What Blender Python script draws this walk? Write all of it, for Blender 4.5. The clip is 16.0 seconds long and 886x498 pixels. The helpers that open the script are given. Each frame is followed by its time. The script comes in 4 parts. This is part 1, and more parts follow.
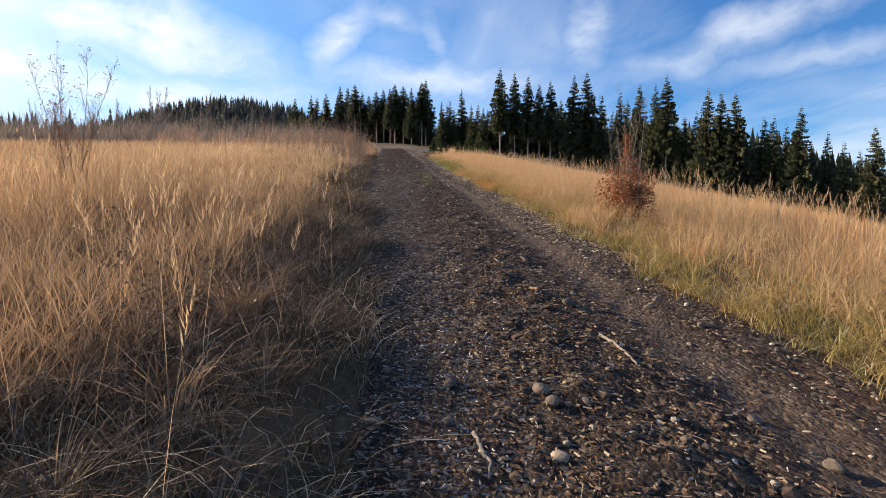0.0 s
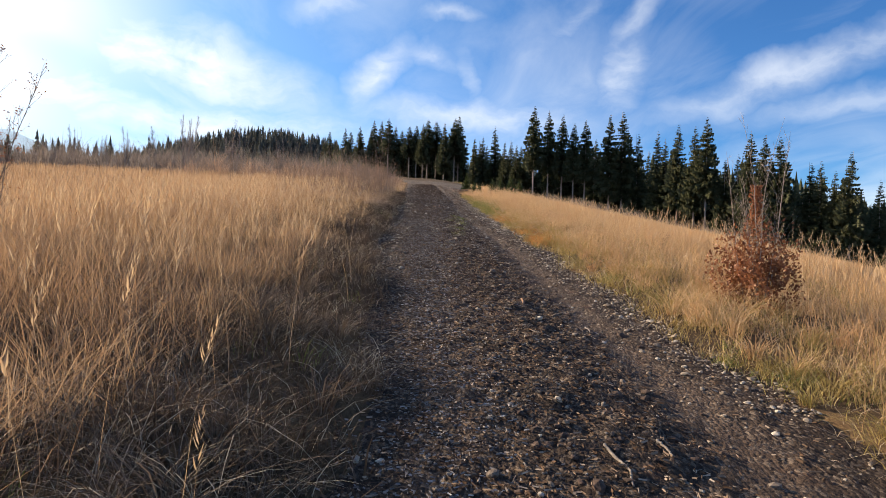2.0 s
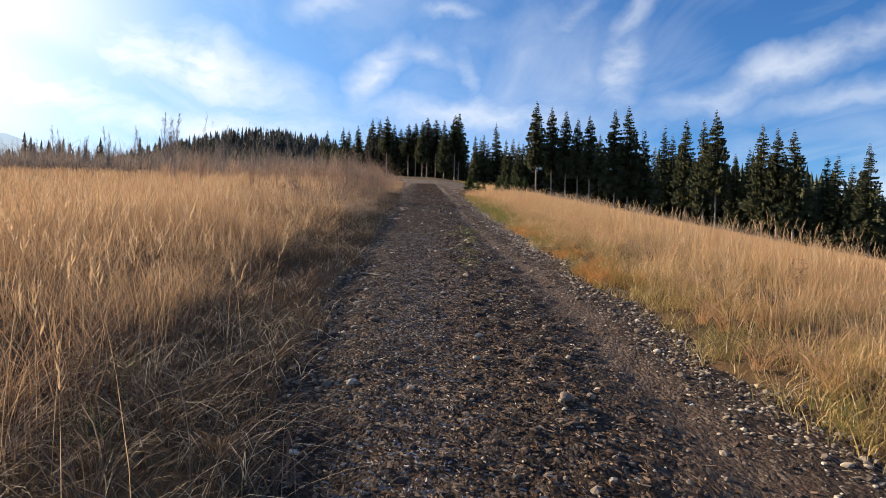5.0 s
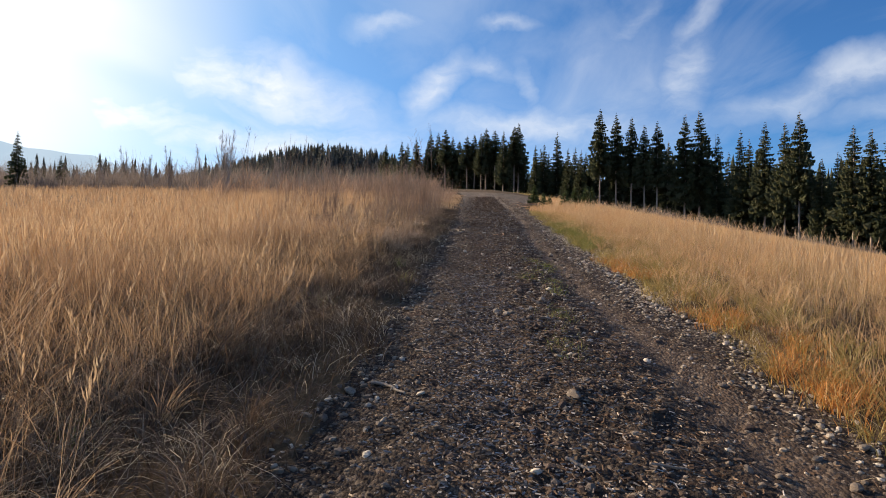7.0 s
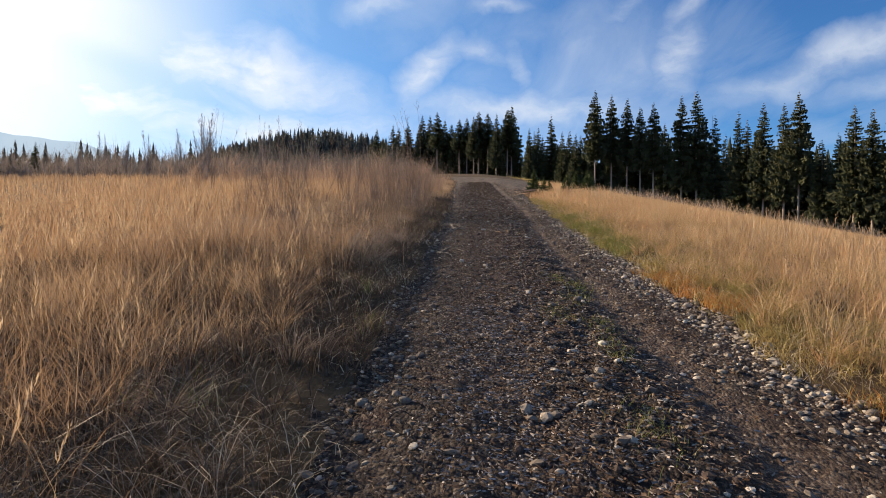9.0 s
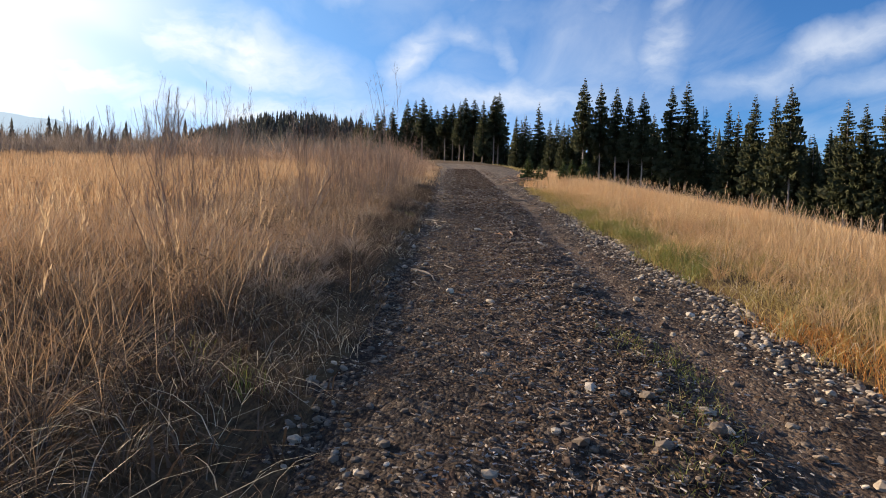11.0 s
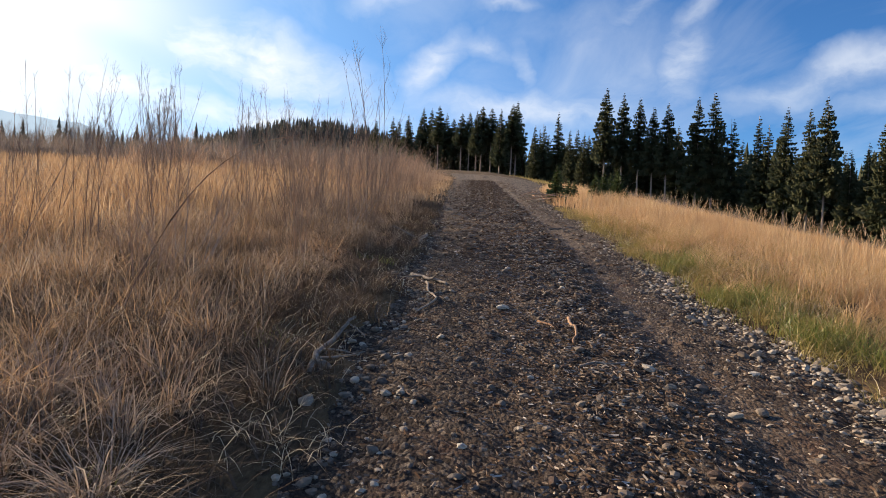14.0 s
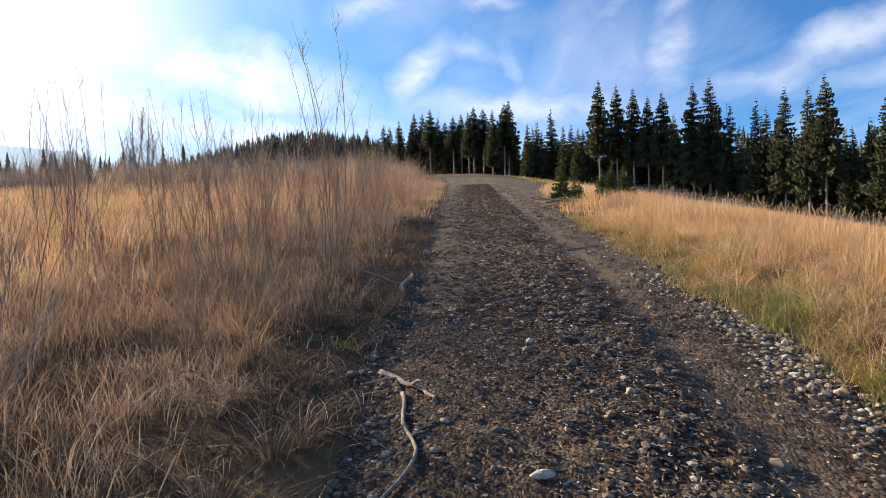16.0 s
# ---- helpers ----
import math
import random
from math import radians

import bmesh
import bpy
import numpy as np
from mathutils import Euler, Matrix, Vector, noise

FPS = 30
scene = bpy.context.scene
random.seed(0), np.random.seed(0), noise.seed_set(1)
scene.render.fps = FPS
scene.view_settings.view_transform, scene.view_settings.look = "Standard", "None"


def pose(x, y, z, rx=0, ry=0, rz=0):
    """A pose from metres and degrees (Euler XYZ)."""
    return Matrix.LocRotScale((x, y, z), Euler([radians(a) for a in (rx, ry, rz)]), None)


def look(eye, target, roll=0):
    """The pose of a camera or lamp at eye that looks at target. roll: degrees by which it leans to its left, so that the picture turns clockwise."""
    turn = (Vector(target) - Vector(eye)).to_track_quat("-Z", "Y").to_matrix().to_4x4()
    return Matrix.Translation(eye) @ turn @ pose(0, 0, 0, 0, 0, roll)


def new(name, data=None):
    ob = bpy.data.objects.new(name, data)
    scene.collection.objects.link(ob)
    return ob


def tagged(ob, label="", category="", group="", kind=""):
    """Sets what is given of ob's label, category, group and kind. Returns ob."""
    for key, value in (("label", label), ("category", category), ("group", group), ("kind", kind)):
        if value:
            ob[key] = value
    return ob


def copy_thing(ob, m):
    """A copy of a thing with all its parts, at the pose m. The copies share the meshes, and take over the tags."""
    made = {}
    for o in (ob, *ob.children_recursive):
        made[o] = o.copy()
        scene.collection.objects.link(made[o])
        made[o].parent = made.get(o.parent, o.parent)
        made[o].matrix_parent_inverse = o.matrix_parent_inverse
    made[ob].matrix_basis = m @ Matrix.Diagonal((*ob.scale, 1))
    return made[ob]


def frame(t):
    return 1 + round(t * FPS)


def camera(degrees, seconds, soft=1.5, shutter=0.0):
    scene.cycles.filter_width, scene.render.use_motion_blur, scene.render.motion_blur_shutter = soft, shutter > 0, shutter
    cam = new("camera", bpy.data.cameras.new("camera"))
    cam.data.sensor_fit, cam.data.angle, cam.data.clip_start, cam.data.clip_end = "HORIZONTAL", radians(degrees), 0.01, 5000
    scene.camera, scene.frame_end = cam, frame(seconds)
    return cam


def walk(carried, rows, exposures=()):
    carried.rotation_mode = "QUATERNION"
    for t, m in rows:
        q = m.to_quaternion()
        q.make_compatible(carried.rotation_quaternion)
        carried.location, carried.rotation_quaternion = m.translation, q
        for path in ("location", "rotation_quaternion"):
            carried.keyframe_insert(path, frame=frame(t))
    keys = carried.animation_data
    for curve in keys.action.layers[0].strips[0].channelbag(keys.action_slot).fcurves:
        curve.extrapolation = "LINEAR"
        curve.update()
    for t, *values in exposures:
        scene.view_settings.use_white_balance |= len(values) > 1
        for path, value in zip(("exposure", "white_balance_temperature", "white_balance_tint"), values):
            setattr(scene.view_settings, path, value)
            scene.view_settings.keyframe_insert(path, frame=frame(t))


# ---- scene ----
# camera: seconds, eye (x, y, z), yaw to the left, pitch up, lean, in degrees
cam = camera(73.79, 16.0, soft=0.95)
ROWS = [
    (0, 0.000, 0.000, 1.427, -5.02, -3.06, -0.18),
    (0.5, 0.013, 0.833, 1.534, -2.84, -2.09, 0.97),
    (1, 0.013, 1.639, 1.688, -2.50, -1.46, 2.19),
    (1.5, 0.059, 2.448, 1.805, -2.11, -0.56, 2.24),
    (2, 0.111, 3.268, 1.975, -2.23, 0.27, 1.84),
    (2.5, 0.230, 4.160, 2.073, -2.46, 0.55, 1.24),
    (3, 0.273, 5.017, 2.171, -2.88, 0.65, 1.45),
    (3.5, 0.322, 5.847, 2.263, -3.02, -0.08, 1.49),
    (4, 0.269, 6.558, 2.389, -2.36, -0.28, 1.85),
    (4.2, 0.271, 6.820, 2.437, -3.00, -0.45, 1.99),
    (6.3, 0.286, 11.066, 2.953, -0.23, 1.35, -0.64),
    (6.5, 0.284, 11.403, 3.028, -0.07, 0.74, 0.06),
    (7, 0.245, 12.140, 3.182, 3.65, 1.20, 0.84),
    (7.5, 0.104, 12.812, 3.311, 5.39, 2.14, 2.63),
    (8, 0.087, 13.667, 3.395, 4.45, 1.66, 2.03),
    (8.2, 0.094, 13.972, 3.442, 3.93, 1.33, 1.52),
    (10.3, 0.059, 17.826, 3.840, 2.83, -1.97, -0.25),
    (10.5, 0.012, 18.192, 3.831, 2.92, -1.99, 0.34),
    (11, -0.043, 19.204, 3.980, 1.33, -1.50, 1.42),
    (11.5, 0.011, 20.140, 4.142, -0.45, -1.56, 0.83),
    (12, 0.038, 20.979, 4.284, -1.97, -1.05, 0.54),
    (12.5, 0.129, 21.898, 4.381, -1.34, -0.78, 0.20),
    (13, 0.069, 22.778, 4.478, 2.11, -0.84, 1.73),
    (13.5, 0.078, 23.640, 4.571, 2.44, -0.56, 2.21),
    (14, 0.008, 24.450, 4.677, 2.76, -0.64, 2.65),
    (14.5, 0.016, 25.365, 4.783, -0.10, -1.69, 2.25),
    (15, 0.005, 26.244, 4.921, -0.10, -1.54, 2.30),
    (15.5, 0.024, 26.936, 5.057, -1.83, -1.84, -0.40),
    (16, -0.000, 27.231, 5.237, 2.71, -0.30, -1.24),
]


def aim(x, y, z, yaw, pitch, lean):
    a, b = radians(yaw), radians(pitch)
    return look((x, y, z), (x - math.sin(a) * math.cos(b), y + math.cos(a) * math.cos(b), z + math.sin(b)), lean)


walk(cam, [(r[0], aim(*r[1:])) for r in ROWS],
     exposures=[(0, 1.05), (0.5, 1.10), (2.5, 1.05), (4.2, 1.02), (6.5, 0.87), (8, 0.80), (11, 0.95), (12.5, 1.10), (14.5, 0.90), (15.2, 0.94), (16, 1.18)])

# ---- world, sun ----
SUN_AZ, SUN_EL = radians(-57), radians(20.5)  # azimuth from +y towards +x
sun_way = Vector((math.sin(SUN_AZ) * math.cos(SUN_EL), math.cos(SUN_AZ) * math.cos(SUN_EL), math.sin(SUN_EL)))
sun = new("sun", bpy.data.lights.new("sun", "SUN"))
sun.data.energy, sun.data.angle, sun.data.color = 5.0, radians(0.6), (1.0, 0.79, 0.56)
sun.matrix_world = look((0, 0, 60), Vector((0, 0, 60)) - sun_way)


class Nodes:
    """Short hand for building node trees."""

    def __init__(self, tree):
        self.tree = tree
        tree.nodes.clear()

    def add(self, kind, props=(), **ins):
        n = self.tree.nodes.new(kind)
        for k, v in dict(props).items():
            setattr(n, k, v)
        for k, v in ins.items():
            key = int(k[1:]) if k[0] == "i" and k[1:].isdigit() else k.replace("_", " ")
            self.put(n.inputs[key], v)
        return n

    def put(self, socket, v):
        if isinstance(v, bpy.types.NodeSocket):
            self.tree.links.new(v, socket)
        else:
            socket.default_value = v

    def math(self, op, a, b=0.0, clamp=False):
        return self.add("ShaderNodeMath", {"operation": op, "use_clamp": clamp}, i0=a, i1=b).outputs[0]

    def mix(self, f, a, b, blend="MIX"):
        n = self.add("ShaderNodeMix", {"data_type": "RGBA", "blend_type": blend})
        for i, v in ((0, f), (6, a), (7, b)):
            self.put(n.inputs[i], v if not isinstance(v, tuple) or len(v) == 4 else (*v, 1))
        return n.outputs[2]

    def ramp(self, f, *stops):
        n = self.add("ShaderNodeValToRGB", Fac=f)
        e = n.color_ramp.elements
        while len(e) < len(stops):
            e.new(0.5)
        for el, (p, c) in zip(e, stops):
            el.position, el.color = p, ((c, c, c, 1) if isinstance(c, (int, float)) else (*c, 1))
        return n.outputs[0]

    def noise(self, vec, scale, detail=4.0, rough=0.55, distort=0.0):
        return self.add("ShaderNodeTexNoise", Vector=vec, Scale=scale, Detail=detail, Roughness=rough, Distortion=distort).outputs[0]


world = bpy.data.worlds.new("sky")
scene.world = world
world.use_nodes = True
w = Nodes(world.node_tree)
sky = w.add("ShaderNodeTexSky", {"sky_type": "NISHITA", "sun_disc": False, "sun_elevation": SUN_EL, "sun_rotation": SUN_AZ,
                                 "altitude": 700, "air_density": 1.0, "dust_density": 0.6, "ozone_density": 3.0})
way = w.add("ShaderNodeTexCoord").outputs["Generated"]
sep = w.add("ShaderNodeSeparateXYZ", Vector=way)
lift = w.math("ADD", w.math("MAXIMUM", sep.outputs[2], 0.0), 0.10)
flat = w.add("ShaderNodeCombineXYZ", X=w.math("DIVIDE", sep.outputs[0], lift), Y=w.math("DIVIDE", sep.outputs[1], lift), Z=0.0).outputs[0]
# cirrus: broad drifts broken by fine drawn-out streaks
turned = w.add("ShaderNodeMapping", Vector=flat, Rotation=(0, 0, radians(38)), Scale=(0.62, 0.36, 1.0), Location=(0.35, 0.15, 0.0)).outputs[0]
broad = w.noise(turned, 1.25, 3.0, 0.5, 0.5)
fine = w.noise(w.add("ShaderNodeMapping", Vector=flat, Rotation=(0, 0, radians(46)), Scale=(1.0, 0.42, 1.0)).outputs[0], 2.6, 7.0, 0.6, 0.9)
drift = w.math("ADD", w.math("MULTIPLY", broad, 0.72), w.math("MULTIPLY", fine, 0.28))
toward = w.add("ShaderNodeVectorMath", {"operation": "DOT_PRODUCT"}, i0=way, i1=tuple(sun_way)).outputs["Value"]
veil = w.math("POWER", w.math("MAXIMUM", toward, 0.0), 5.0)
low = w.math("POWER", w.math("SUBTRACT", 1.0, w.math("MAXIMUM", sep.outputs[2], 0.0), True), 7.0)
amount = w.math("ADD", drift, w.math("MULTIPLY", low, 0.14))
thin = w.math("MULTIPLY", w.ramp(amount, (0.455, 0.0), (0.57, 0.36), (0.70, 0.92)), 0.55)
glare = w.ramp(w.math("ADD", veil, w.math("MULTIPLY", w.math("SUBTRACT", broad, 0.5), 0.55)), (0.34, 0.0), (0.62, 0.42), (0.86, 1.0))
milky = w.math("ADD", w.math("MULTIPLY", w.math("POWER", w.math("MAXIMUM", toward, 0.0), 3.2), 0.55), w.math("MULTIPLY", w.math("POWER", low, 1.6), 0.36))
# the wisps that hang over the forest: bearing, height, half length, half width (degrees), slope, density
bearing = w.math("MULTIPLY", w.math("ARCTAN2", sep.outputs[0], sep.outputs[1]), 57.2958)
height_up = w.math("MULTIPLY", w.math("ARCSINE", sep.outputs[2]), 57.2958)
plane = w.add("ShaderNodeCombineXYZ", X=bearing, Y=height_up, Z=0.0).outputs[0]
swirl = w.add("ShaderNodeTexNoise", Vector=plane, Scale=0.16, Detail=5.0, Roughness=0.55).outputs["Color"]
pushed = w.add("ShaderNodeVectorMath", {"operation": "MULTIPLY_ADD"}, i0=swirl, i1=(5.0, 4.2, 0.0), i2=plane).outputs[0]
pushed = w.add("ShaderNodeVectorMath", {"operation": "SUBTRACT"}, i0=pushed, i1=(2.5, 2.1, 0.0)).outputs[0]
wisps = 0.0
for b, e, hl, hw, slope, d in ((-22, 15.8, 17, 4.2, -9, 0.90), (-33, 12.5, 13, 4.0, -4, 0.85), (-4.6, 16.6, 5.6, 2.3, 52, 0.70), (0.5, 18.6, 5.5, 1.5, -14, 0.42), (2, 21.9, 4.5, 1.0, -5, 0.42),
                               (-9, 22.2, 5.5, 1.5, 8, 0.45), (4, 17.2, 4.5, 1.1, 108, 0.34), (13.5, 21.6, 5.5, 1.4, 48, 0.34), (19.5, 21.0, 7.5, 1.8, 42, 0.40),
                               (18.4, 16.0, 6.8, 3.6, 74, 0.56), (32.5, 15.7, 17, 2.1, 15, 0.60), (5, 13.0, 19, 2.5, 0, 0.62), (-20, 10.8, 22, 2.6, 2, 0.78), (37, 13.2, 13, 1.7, 4, 0.40)):
    m = w.add("ShaderNodeMapping", {"vector_type": "TEXTURE"}, Vector=pushed, Location=(b, e, 0), Rotation=(0, 0, radians(slope)), Scale=(hl, hw, 1)).outputs[0]
    g = w.add("ShaderNodeTexGradient", {"gradient_type": "SPHERICAL"}, Vector=m).outputs["Fac"]
    g = w.math("MULTIPLY", w.ramp(g, (0.0, 0.0), (0.35, 0.38), (0.85, 1.0)), d)
    wisps = w.math("MAXIMUM", wisps, g)
frayed = w.noise(w.add("ShaderNodeMapping", Vector=pushed, Rotation=(0, 0, radians(-28)), Scale=(0.45, 1.0, 1.0)).outputs[0], 0.42, 6.0, 0.6)
wisps = w.math("MULTIPLY", wisps, w.ramp(frayed, (0.32, 0.42), (0.62, 1.0)))
cover = w.math("MAXIMUM", w.math("MAXIMUM", thin, wisps), glare)
deep = w.mix(1.0, sky.outputs[0], (0.50, 0.93, 1.36), "MULTIPLY")
cloud = w.mix(veil, (8.2, 8.6, 9.2), (12.5, 12.3, 11.8))
bg = w.add("ShaderNodeBackground", Color=w.mix(cover, w.mix(milky, deep, (5.6, 8.6, 11.2)), cloud), Strength=0.060)
w.add("ShaderNodeOutputWorld", Surface=bg.outputs[0])


# ---- materials ----
def material(name):
    m = bpy.data.materials.new(name)
    m.use_nodes = True
    return m, Nodes(m.node_tree)


def finish(n, color, rough=0.85, bump=None, strength=0.4, dist=0.02, spec=0.3):
    b = n.add("ShaderNodeBsdfPrincipled", Base_Color=color, Roughness=rough)
    b.inputs["Specular IOR Level"].default_value = spec
    if bump is not None:
        n.put(b.inputs["Normal"], n.add("ShaderNodeBump", Strength=strength, Distance=dist, Height=bump).outputs[0])
    n.add("ShaderNodeOutputMaterial", Surface=b.outputs[0])
    return b


def spot(n):
    return n.add("ShaderNodeTexCoord").outputs["Object"]


def leafy(name, tones, glow=0.45, patch=None, patch_scale=0.5, amount=0.6, gloss=0.02):
    """Blades or leaves: a tone for each piece, drifting patches, light passing through."""
    m, n = material(name)
    r = n.add("ShaderNodeNewGeometry").outputs["Random Per Island"]
    c = n.ramp(r, *[(i / max(1, len(tones) - 1), t) for i, t in enumerate(tones)])
    p = spot(n)
    if patch:
        f = n.ramp(n.noise(p, patch_scale, 3.0), (0.42, 0.0), (0.62, amount))
        c = n.mix(f, c, patch)
    c = n.mix(n.ramp(n.noise(p, 2.3, 2.0), (0.3, 0.25), (0.7, 0.0)), c, (0.16, 0.10, 0.06))
    d = n.add("ShaderNodeBsdfDiffuse", Color=c)
    t = n.add("ShaderNodeBsdfTranslucent", Color=c)
    g = n.add("ShaderNodeBsdfGlossy", Color=(1, 1, 1, 1), Roughness=0.45)
    s = n.add("ShaderNodeMixShader", i0=glow, i1=d.outputs[0], i2=t.outputs[0])
    s = n.add("ShaderNodeMixShader", i0=gloss, i1=s.outputs[0], i2=g.outputs[0])
    n.add("ShaderNodeOutputMaterial", Surface=s.outputs[0])
    return m


TALL = leafy("tall_dry_grass", [(0.38, 0.235, 0.125), (0.64, 0.435, 0.245), (0.48, 0.30, 0.155), (0.77, 0.575, 0.365)], 0.36, (0.36, 0.215, 0.12), 0.35)
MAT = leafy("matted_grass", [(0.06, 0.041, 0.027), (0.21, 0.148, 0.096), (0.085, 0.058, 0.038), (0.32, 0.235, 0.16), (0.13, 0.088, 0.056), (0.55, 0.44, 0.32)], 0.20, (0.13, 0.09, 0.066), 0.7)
# brown dry grass, tones deepened to paint the shade low among the stalks
DARKMAT = leafy("shade_toned_grass", [(0.045, 0.030, 0.019), (0.12, 0.082, 0.052), (0.07, 0.046, 0.028), (0.19, 0.13, 0.08)], 0.10, (0.085, 0.060, 0.045), 0.7)
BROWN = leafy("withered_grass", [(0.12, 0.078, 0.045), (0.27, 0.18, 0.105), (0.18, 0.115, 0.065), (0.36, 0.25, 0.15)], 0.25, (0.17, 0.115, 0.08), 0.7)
PALE = leafy("pale_dry_grass", [(0.46, 0.28, 0.13), (0.70, 0.48, 0.25), (0.58, 0.375, 0.185), (0.82, 0.62, 0.38)], 0.42, (0.52, 0.285, 0.135), 0.55)
VERGE = leafy("yellow_verge_grass", [(0.24, 0.165, 0.06), (0.50, 0.36, 0.13), (0.33, 0.255, 0.075), (0.62, 0.47, 0.21)], 0.3, (0.24, 0.215, 0.06), 0.9, 0.6)
GREEN = leafy("green_grass", [(0.09, 0.14, 0.03), (0.22, 0.24, 0.06), (0.15, 0.18, 0.04), (0.40, 0.33, 0.12)], 0.4)
RUST = leafy("rusty_grass", [(0.42, 0.16, 0.04), (0.60, 0.28, 0.07), (0.50, 0.20, 0.05), (0.66, 0.40, 0.14)], 0.4)
ASHEN = leafy("ashen_grass", [(0.25, 0.175, 0.115), (0.50, 0.38, 0.27), (0.34, 0.24, 0.16), (0.64, 0.52, 0.385)], 0.3, (0.33, 0.22, 0.15), 0.8)
PALEGREY = leafy("silvery_grass", [(0.26, 0.195, 0.145), (0.52, 0.42, 0.33), (0.36, 0.275, 0.205), (0.66, 0.55, 0.44)], 0.3, (0.34, 0.24, 0.18), 0.8)
BRUSH = leafy("brushwood", [(0.12, 0.10, 0.088), (0.24, 0.20, 0.175), (0.16, 0.135, 0.12), (0.30, 0.26, 0.23)], 0.4)
SCRUB = leafy("birch_scrub", [(0.26, 0.165, 0.11), (0.48, 0.32, 0.215), (0.35, 0.225, 0.148), (0.56, 0.42, 0.30)], 0.36)
BLEACHED = leafy("bleached_grass", [(0.56, 0.45, 0.30), (0.76, 0.66, 0.49), (0.64, 0.52, 0.34)], 0.35)
HEADS = leafy("seed_heads", [(0.46, 0.31, 0.18), (0.64, 0.47, 0.29), (0.54, 0.38, 0.22)], 0.45)
BEECH = leafy("dry_beech_leaves", [(0.16, 0.06, 0.03), (0.34, 0.14, 0.06), (0.24, 0.09, 0.04), (0.42, 0.20, 0.10)], 0.35)
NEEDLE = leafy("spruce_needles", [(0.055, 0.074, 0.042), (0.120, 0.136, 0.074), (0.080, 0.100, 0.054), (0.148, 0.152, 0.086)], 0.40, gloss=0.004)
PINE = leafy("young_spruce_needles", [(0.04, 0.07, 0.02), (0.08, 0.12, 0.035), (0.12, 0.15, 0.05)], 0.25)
# needle tones lifted towards blue-grey: distance haze is painted into them
HAZED_WOODS = leafy("hazed_far_conifers", [(0.075, 0.092, 0.084), (0.13, 0.142, 0.128), (0.10, 0.115, 0.105)], 0.45, gloss=0.004)


def barky(name, a, b, scale=18.0, rough=0.9):
    m, n = material(name)
    p = spot(n)
    g = n.noise(n.add("ShaderNodeMapping", Vector=p, Scale=(1, 1, 0.25)).outputs[0], scale, 6.0, 0.65)
    c = n.mix(n.ramp(g, (0.35, 0.0), (0.65, 1.0)), a, b)
    r = n.add("ShaderNodeObjectInfo").outputs["Random"]
    c = n.mix(n.math("MULTIPLY", r, 0.35), c, (0.30, 0.26, 0.22))
    finish(n, c, rough, g, 0.5, 0.01)
    return m


TRUNK = barky("spruce_bark", (0.25, 0.19, 0.145), (0.44, 0.36, 0.285), 4.0)
TWIG = barky("bare_twigs", (0.15, 0.09, 0.06), (0.30, 0.20, 0.14), 9.0)
REDTWIG = barky("reddish_twigs", (0.27, 0.15, 0.09), (0.44, 0.28, 0.18), 9.0)
GREYTWIG = barky("grey_twigs", (0.22, 0.17, 0.14), (0.36, 0.30, 0.26), 9.0)
STICK = barky("weathered_wood", (0.12, 0.095, 0.078), (0.31, 0.265, 0.22), 30.0)
REDSTICK = barky("peeled_red_wood", (0.20, 0.10, 0.05), (0.42, 0.22, 0.10), 26.0)


def soil_material():
    m, n = material("track_soil")
    p = spot(n)
    x = n.add("ShaderNodeSeparateXYZ", Vector=p).outputs[0]
    wob = n.math("ADD", x, n.math("MULTIPLY", n.math("SUBTRACT", n.noise(p, 0.8, 3.0), 0.5), 0.5))
    chips = n.add("ShaderNodeTexVoronoi", Vector=n.add("ShaderNodeMapping", Vector=p, Scale=(1, 0.55, 1)).outputs[0], Scale=46.0)
    grit = n.noise(p, 70.0, 5.0, 0.7)
    damp = n.noise(p, 1.7, 4.0, 0.6)
    dark = n.mix(damp, (0.014, 0.009, 0.007), (0.066, 0.040, 0.029))
    tan = n.mix(n.noise(p, 6.0, 5.0), (0.085, 0.055, 0.039), (0.175, 0.120, 0.086))
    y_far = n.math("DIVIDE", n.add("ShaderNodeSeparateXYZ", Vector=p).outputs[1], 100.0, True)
    sway = n.ramp(y_far, (0.17, 0.05), (0.22, 0.34), (0.30, 0.30), (0.36, 0.06))
    right_rut = n.ramp(n.math("ABSOLUTE", n.math("SUBTRACT", n.math("ADD", wob, sway), 1.98)), (0.08, 0.85), (0.34, 0.0))
    left_rut = n.ramp(n.math("ABSOLUTE", n.math("SUBTRACT", wob, 0.36)), (0.12, 0.62), (0.5, 0.0))
    c = n.mix(n.math("MAXIMUM", right_rut, left_rut), dark, tan)
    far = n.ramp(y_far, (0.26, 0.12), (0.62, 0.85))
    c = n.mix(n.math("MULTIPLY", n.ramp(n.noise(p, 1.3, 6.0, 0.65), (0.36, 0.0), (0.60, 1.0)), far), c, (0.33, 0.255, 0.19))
    speck = n.ramp(n.add("ShaderNodeSeparateColor", Color=chips.outputs["Color"]).outputs[0], (0.66, 0.0), (0.97, 0.7))
    c = n.mix(speck, c, (0.32, 0.25, 0.19))
    c = n.mix(n.ramp(n.noise(p, 3.4, 3.0), (0.60, 0.0), (0.75, 0.35)), c, (0.19, 0.085, 0.055))
    c = n.mix(n.ramp(grit, (0.38, 0.7), (0.6, 0.0)), c, (0.014, 0.010, 0.008))
    h = n.math("ADD", n.math("ADD", n.math("MULTIPLY", grit, 0.5), n.math("MULTIPLY", n.noise(p, 16.0, 4.0, 0.6), 0.9)), n.math("MULTIPLY", chips.outputs["Distance"], -0.6))
    finish(n, c, 0.92, h, 1.0, 0.045, 0.2)
    return m


